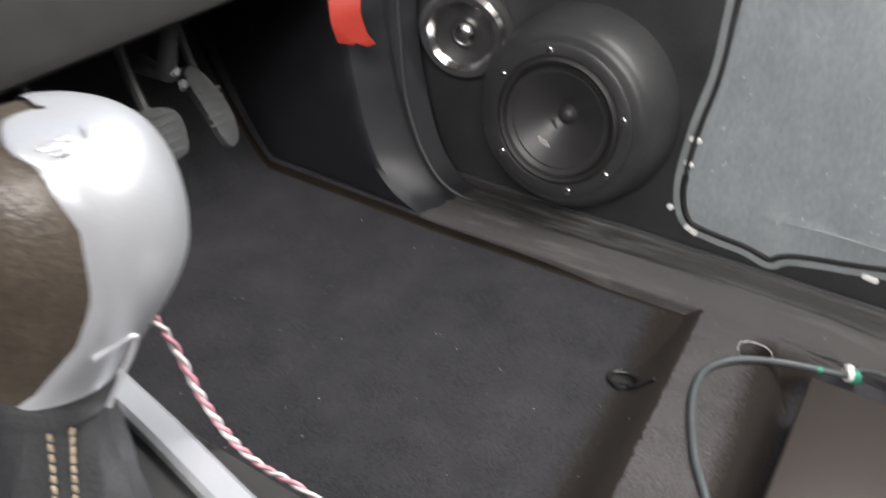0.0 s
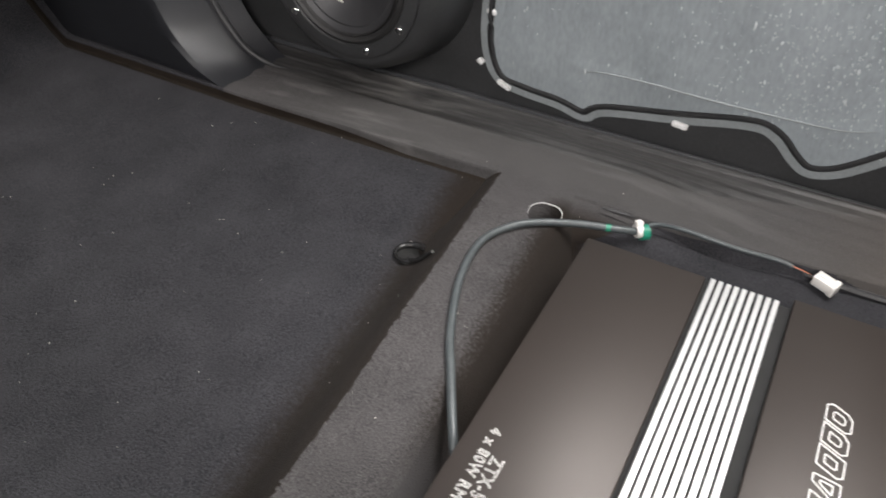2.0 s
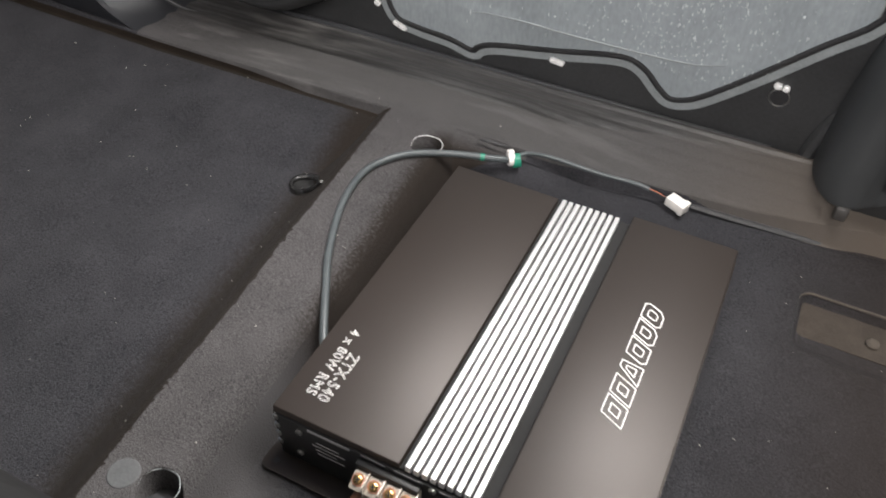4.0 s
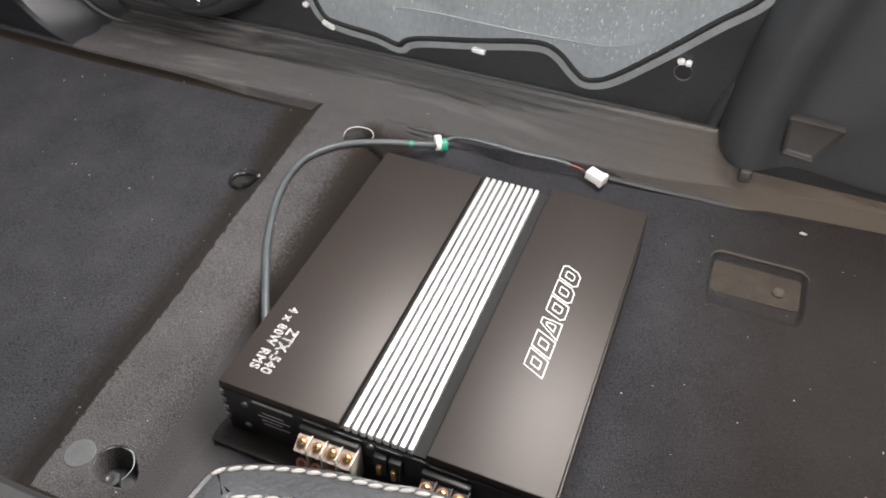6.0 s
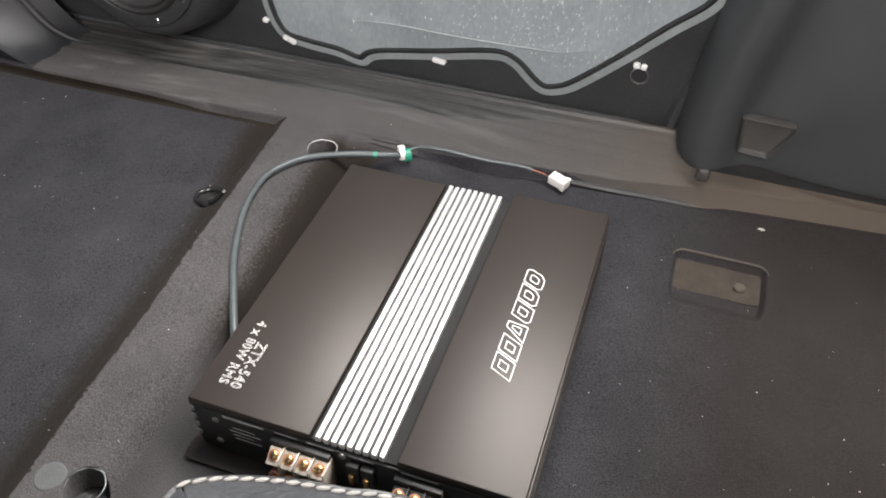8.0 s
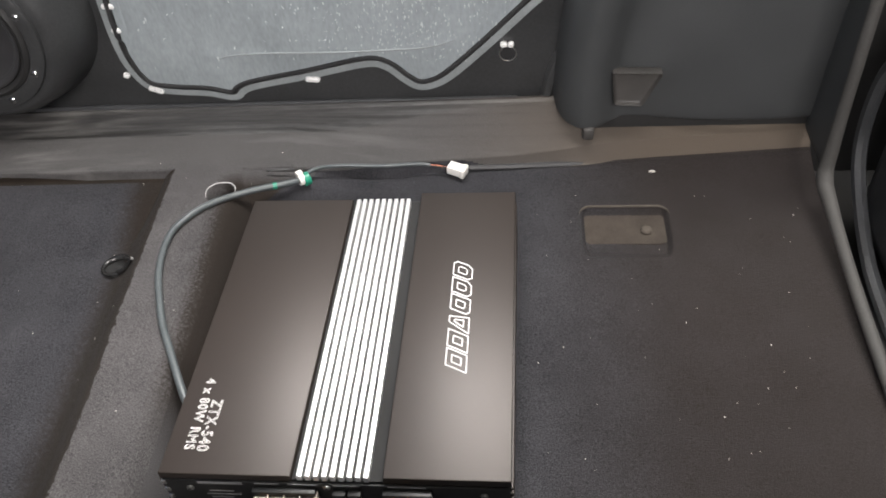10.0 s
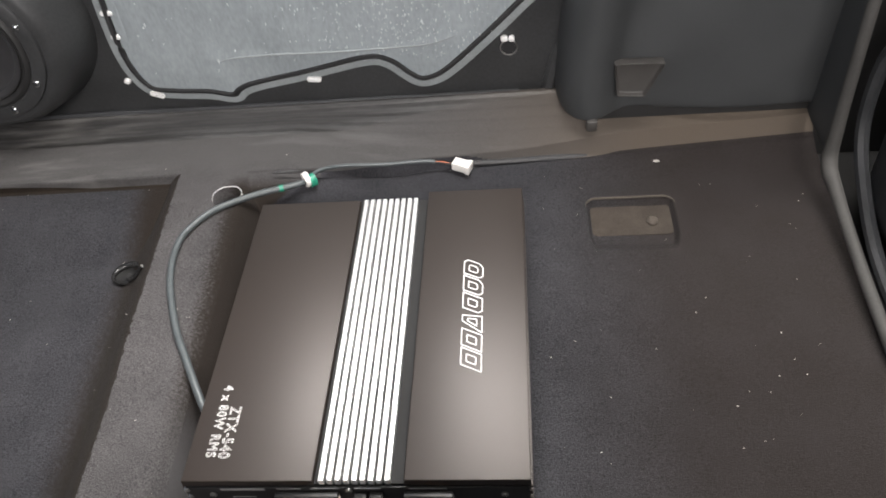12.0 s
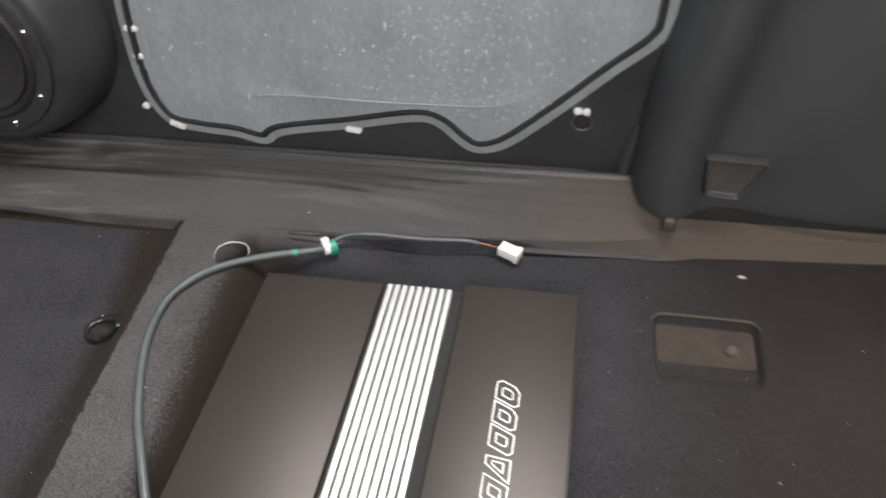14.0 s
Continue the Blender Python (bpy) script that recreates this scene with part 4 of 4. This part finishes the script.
terminal_block(0.0605, 4, 0.0104, CLEAR, CLEAR)
terminal_block(0.1445, 3, 0.0104, AMP_SIDE, AMP_SIDE)
for x in (0.1165, 0.1265):
    jack = part("socket", box(x - 0.0042, x + 0.0042, -0.006, -0.001, 0.024, 0.043, 0.0008), BLACK_RUBBER, amp, "black socket with a brass pin")
    part("pin", box(x - 0.0016, x + 0.0016, -0.0085, -0.0055, 0.026, 0.036, 0.0006), BRASS, jack)
for y0, y1 in ((-0.0155, 0.004), (L - 0.012, L + 0.008)):
    m = pose(W / 2, (y0 + y1) / 2, 0.0015)
    flange = part("mounting_flange", plate(rounded(W + (0.015 if y0 < 0 else 0.002), y1 - y0, 0.005), 0.0028, m, 0.0006), AMP, amp)
    for x in ((0.001, W - 0.001) if y0 < 0 else (0.006, W - 0.006)):
        yy = y0 + 0.0075 if y0 < 0 else y1 - 0.004
        part("screw_hole", lathe([(0.0022, 0), (0.0022, 0.0003), (0, 0.0003)], pose(x, yy, 0.00435), 14), BUTYL, flange)

DOWN = Matrix(((0, 1, 0, 0), (-1, 0, 0, 0), (0, 0, 1, 0), (0, 0, 0, 1)))
words("model_text", "ZTX-540", 0.0395, 0.0080, Matrix.Translation((0.0208, 0.0555, TOP + 0.0003)) @ DOWN, PRINT, amp, "white outlined lettering", 0.00022)
words("power_text", "4 x 80W RMS", 0.0558, 0.0070, Matrix.Translation((0.0122, 0.0728, TOP + 0.0003)) @ DOWN, PRINT, amp, "white outlined lettering", 0.00022)


def emblem():
    """Six slanted hollow shapes in a row."""
    bm = bmesh.new()
    glyphs = (
        [(1.0, 0.80), (0.82, 1.0), (0.20, 1.0), (0.0, 0.80), (0.0, 0.20), (0.20, 0.0), (1.0, 0.0)],
        [(0.0, 0.0), (0.0, 0.80), (0.2, 1.0), (0.8, 1.0), (1.0, 0.80), (1.0, 0.0)],
        [(0.0, 0.0), (0.0, 1.0), (0.8, 1.0), (1.0, 0.80), (1.0, 0.0)],
        [(0.0, 1.0), (1.0, 1.0), (0.70, 0.0), (0.34, 0.0)],
        [(0.0, 0.0), (0.0, 1.0), (1.0, 1.0), (1.0, 0.0)],
        [(0.0, 0.0), (0.0, 1.0), (1.0, 1.0), (1.0, 0.0)],
    )
    glyphs = [q for g in glyphs for q in (g, [(0.5 + (u - 0.5) * 0.42, 0.5 + (v - 0.5) * 0.46) for u, v in g])]
    w, h_, gap = 0.0148, 0.0145, 0.0022
    for k, g in enumerate(glyphs):
        path = []
        for u, v in g:
            along = (k // 2) * (w + gap) + u * w + (v - 0.5) * 0.007
            path.append(Vector((0.1785 + v * h_, 0.1832 - along, TOP + 0.0007)))
        for a, b in zip(path, path[1:] + path[:1]):
            tube([a, b], 0.00042, 6, bm=bm)
    return bm


part("emblem", emblem(), PRINT, amp, "row of white outlined slanted shapes")

# ---- loose cable on the carpet ----
cable = thing("cable", "grey round cable with a white plug lying over the carpet", "cable")


def on_floor(x, y, up=0.003):
    return (x, y, height(x, y) + up)


run = spline([(0.006, 0.045, 0.012), (-0.004, 0.060, 0.020), (-0.014, 0.075, 0.031), on_floor(-0.034, 0.110), on_floor(-0.052, 0.143), on_floor(-0.070, 0.191), on_floor(-0.0755, 0.232, 0.004), on_floor(-0.068, 0.257, 0.004), on_floor(-0.050, 0.277, 0.004), (-0.018, 0.295, 0.036), (0.011, 0.3065, 0.034), (0.026, 0.316, 0.031)], 8)
part("jacket", tube(run, 0.0030, 12), CABLE, cable)
tail = spline([(0.024, 0.315, 0.031), (0.034, 0.330, 0.0315), (0.055, 0.3425, 0.0255), (0.095, 0.351, 0.0175), (0.128, 0.3580, 0.0135), (0.141, 0.3590, 0.0112)], 8)
part("tail", tube(tail, 0.0020, 10), CABLE, cable)
part("bare_wire", tube(spline([(0.140, 0.3590, 0.0110), (0.149, 0.3590, 0.010), (0.159, 0.3575, 0.008)], 6), 0.0009, 8), COPPER_WIRE, cable, "thin orange wire")
part("bare_wire", tube(spline([(0.140, 0.3580, 0.0115), (0.149, 0.3575, 0.0105), (0.159, 0.3560, 0.0095)], 6), 0.0008, 8), BLACK_RUBBER, cable)
tie_m = pose(0.0245, 0.3160, 0.0315, 0, 0, 40)
tie = part("cable_tie", lathe([(0.0036, -0.0026), (0.0056, -0.0026), (0.0060, 0.0), (0.0056, 0.0026), (0.0036, 0.0026), (0.0036, -0.0026)], tie_m @ pose(0, 0, 0, 0, 90, 0), 24), WHITE, cable, "white cable tie")
part("tie_head", box(-0.003, 0.003, -0.0035, 0.0025, 0.003, 0.0085, 0.0008), WHITE, tie).matrix_local = tie_m @ pose(0, 0, 0, -20, 0, 0)
part("tape", lathe([(0.0034, -0.003), (0.0062, -0.003), (0.0064, 0.003), (0.0034, 0.003)], tie_m @ pose(0.0045, -0.001, -0.0015, 0, 90, 0), 20), GREEN, cable, "green tape wrap")
part("tape", tube(run[-12:-10], 0.0032, 12), GREEN, cable)
plug_m = pose(0.1670, 0.3555, 0.0080, 0, 4, -22) @ Matrix.Diagonal((0.92, 0.92, 0.92, 1))
bm = box(-0.0095, 0.0095, -0.0058, 0.0058, -0.0048, 0.0048, 0.0009)
bm.transform(plug_m)
plug = part("plug", bm, WHITE, cable, "white nylon two-pin plug")
bm = box(-0.0070, 0.0030, -0.0022, 0.0022, 0.0046, 0.0064, 0.0006)
bm.transform(plug_m)
part("latch", bm, WHITE, plug)
bm = box(0.0055, 0.0105, -0.0066, 0.0066, -0.0053, 0.0053, 0.0008)
bm.transform(plug_m)
part("collar", bm, WHITE, plug)

# ---- fittings in the floor ----
anchor = thing("floor_anchor", "black ring anchor pressed into the carpet", "anchor")
AZ = height(-0.155, 0.230)
ring = [Vector((-0.134 + 0.0135 * math.cos(a / 28 * math.tau), 0.230 + 0.0120 * math.sin(a / 28 * math.tau), AZ + 0.003 + 0.0016 * math.cos(a / 28 * math.tau) - 0.0010 * math.sin(a / 28 * math.tau))) for a in range(28)]
part("ring", tube(ring, lambda t: 0.0023 + 0.0007 * math.sin(math.tau * t), 10, True), GLOSSY, anchor, "glossy black ring")
part("core", lathe([(0.0130, 0.0018), (0.009, -0.002), (0.006, -0.004), (0.004, -0.004), (0.003, 0.0005), (0, 0.001)], pose(-0.134, 0.230, AZ - 0.0003), 20), BLACK_FELT, anchor)
part("hook", tube(spline([(-0.130, 0.2205, AZ + 0.0040), (-0.121, 0.2180, AZ + 0.0105), (-0.113, 0.2190, AZ + 0.0190), (-0.107, 0.2170, AZ + 0.0260)], 6), lambda t: 0.0024 - 0.0009 * t, 8), GLOSSY, anchor)

for cx, cy, r in ((-0.048, 0.297, 0.0138), (-0.037, -0.067, 0.0128)):
    grommet = thing("carpet_hole", "round hole in the carpet with a frayed pale rim", "hole", group="seat bolt holes")
    z = height(cx + r * 0.2, cy + r + 0.004)
    rim = [Vector((cx + (r + 0.0002 * math.sin(5 * a)) * math.cos(a), cy + (r + 0.0002 * math.sin(7 * a)) * math.sin(a), z - 0.0004 + 0.0004 * math.sin(3 * a))) for a in (radians(v) for v in range(-30, 214, 4))]
    part("rim", tube(rim, lambda t: 0.0002 + 0.0003 * math.sin(math.pi * t), 8), FRAY if cy > 0 else LIP, grommet, "pale torn rim")
    part("bottom", lathe([(r * 0.95, 0), (r * 0.6, 0.001), (0, 0.001)], pose(cx, cy, z - 0.020), 24), BUTYL, grommet)
    part("nut", lathe([(0.006, 0), (0.006, 0.006), (0.003, 0.0065), (0, 0.005)], pose(cx - 0.003, cy - 0.004, z - 0.019), 6), PAINT, grommet)
disc = thing("floor_plug", "pale grey round plug in the carpet", "plug")
part("cap", lathe([(0.0098, 0), (0.0098, 0.0006), (0.0092, 0.0010), (0.0091, 0.00101), (0.004, 0.00102), (0, 0.00102)], pose(-0.0600, -0.0690, height(-0.06, -0.069) + 0.0002), 28), PEDAL, disc)
bolt = thing("pocket_bolt", "dusty bolt head in the floor pocket", "bolt")
part("head", lathe([(0.0052, 0), (0.0052, 0.0030), (0.0035, 0.0046), (0, 0.0048)], pose(0.343, 0.2935, height(0.343, 0.2935)), 14), LEDGE, bolt)

chip = thing("paper_chip", "small pale chip lying on the carpet", "chip")
part("flake", plate([(-0.0032, -0.0012), (0.0005, -0.0017), (0.0032, -0.0002), (0.0014, 0.0014), (-0.0022, 0.0012)], 0.0007, pose(0.355, 0.365, height(0.355, 0.365) + 0.0003, 0, 0, -8)), LINT, chip)

liner = thing("pocket_liner", "dusty brown bottom of the floor pocket", "liner")
part("dusty_base", plate(rounded(0.073, 0.040, 0.006), 0.0008, pose(0.324, 0.2975, height(0.324, 0.298) - 0.0004)), LINER, liner)
# pale tube that paints the lit edge on the pocket's far side
brim = [Vector((0.324 + q[0], 0.296 + q[1], height(0.324 + q[0], 0.296 + q[1]) + 0.0002)) for q in rounded(0.0815, 0.0475, 0.010) if q[1] > 0.008]
part("brim", tube(brim, lambda t: 0.0003 + 0.0010 * math.sin(math.pi * t), 6), LEDGE, liner, "pale far rim of the pocket, painted as a lit edge")
# black tubes that draw the shade in the gap between carpet and sill
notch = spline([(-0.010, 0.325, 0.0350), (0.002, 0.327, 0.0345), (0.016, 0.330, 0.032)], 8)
gap_shade = spline([(0.150, 0.3645, 0.003), (0.172, 0.3665, 0.001), (0.216, 0.372, -0.003), (0.321, 0.383, -0.0075), (0.421, 0.391, -0.009), (0.488, 0.394, -0.009)], 10)
for path, thick in ((notch, 0.0014), (gap_shade, 0.0030)):
    tagged(part("sill_gap_shade", tube(path, lambda t: 0.0004 + thick * math.sin(math.pi * min(1, max(0, t))) ** 0.6, 8), BUTYL), "black strip that draws the shade of the gap along the sill", "carpet edge", kind="structure")

# lint and grit
random.seed(11)
bm = bmesh.new()
made = 0
while made < 160:
    x, y = random.uniform(-0.5, 0.48), random.uniform(-0.09, 0.36)
    if -0.005 < x < W + 0.006 and -0.022 < y < L + 0.01:
        continue
    made += 1
    s = random.choice((0.0002, 0.0002, 0.00025, 0.0003, 0.0003, 0.0004, 0.0005))
    bmesh.ops.create_icosphere(bm, subdivisions=1, radius=1, matrix=pose(x, y, height(x, y) + s * 0.4, 0, 0, random.uniform(0, 360)) @ Matrix.Diagonal((s * random.uniform(1, 2.2), s, s * 0.6, 1)))
tagged(part("lint", bm, LINT), "pale lint and grit scattered over the carpet", "lint", kind="stuff")
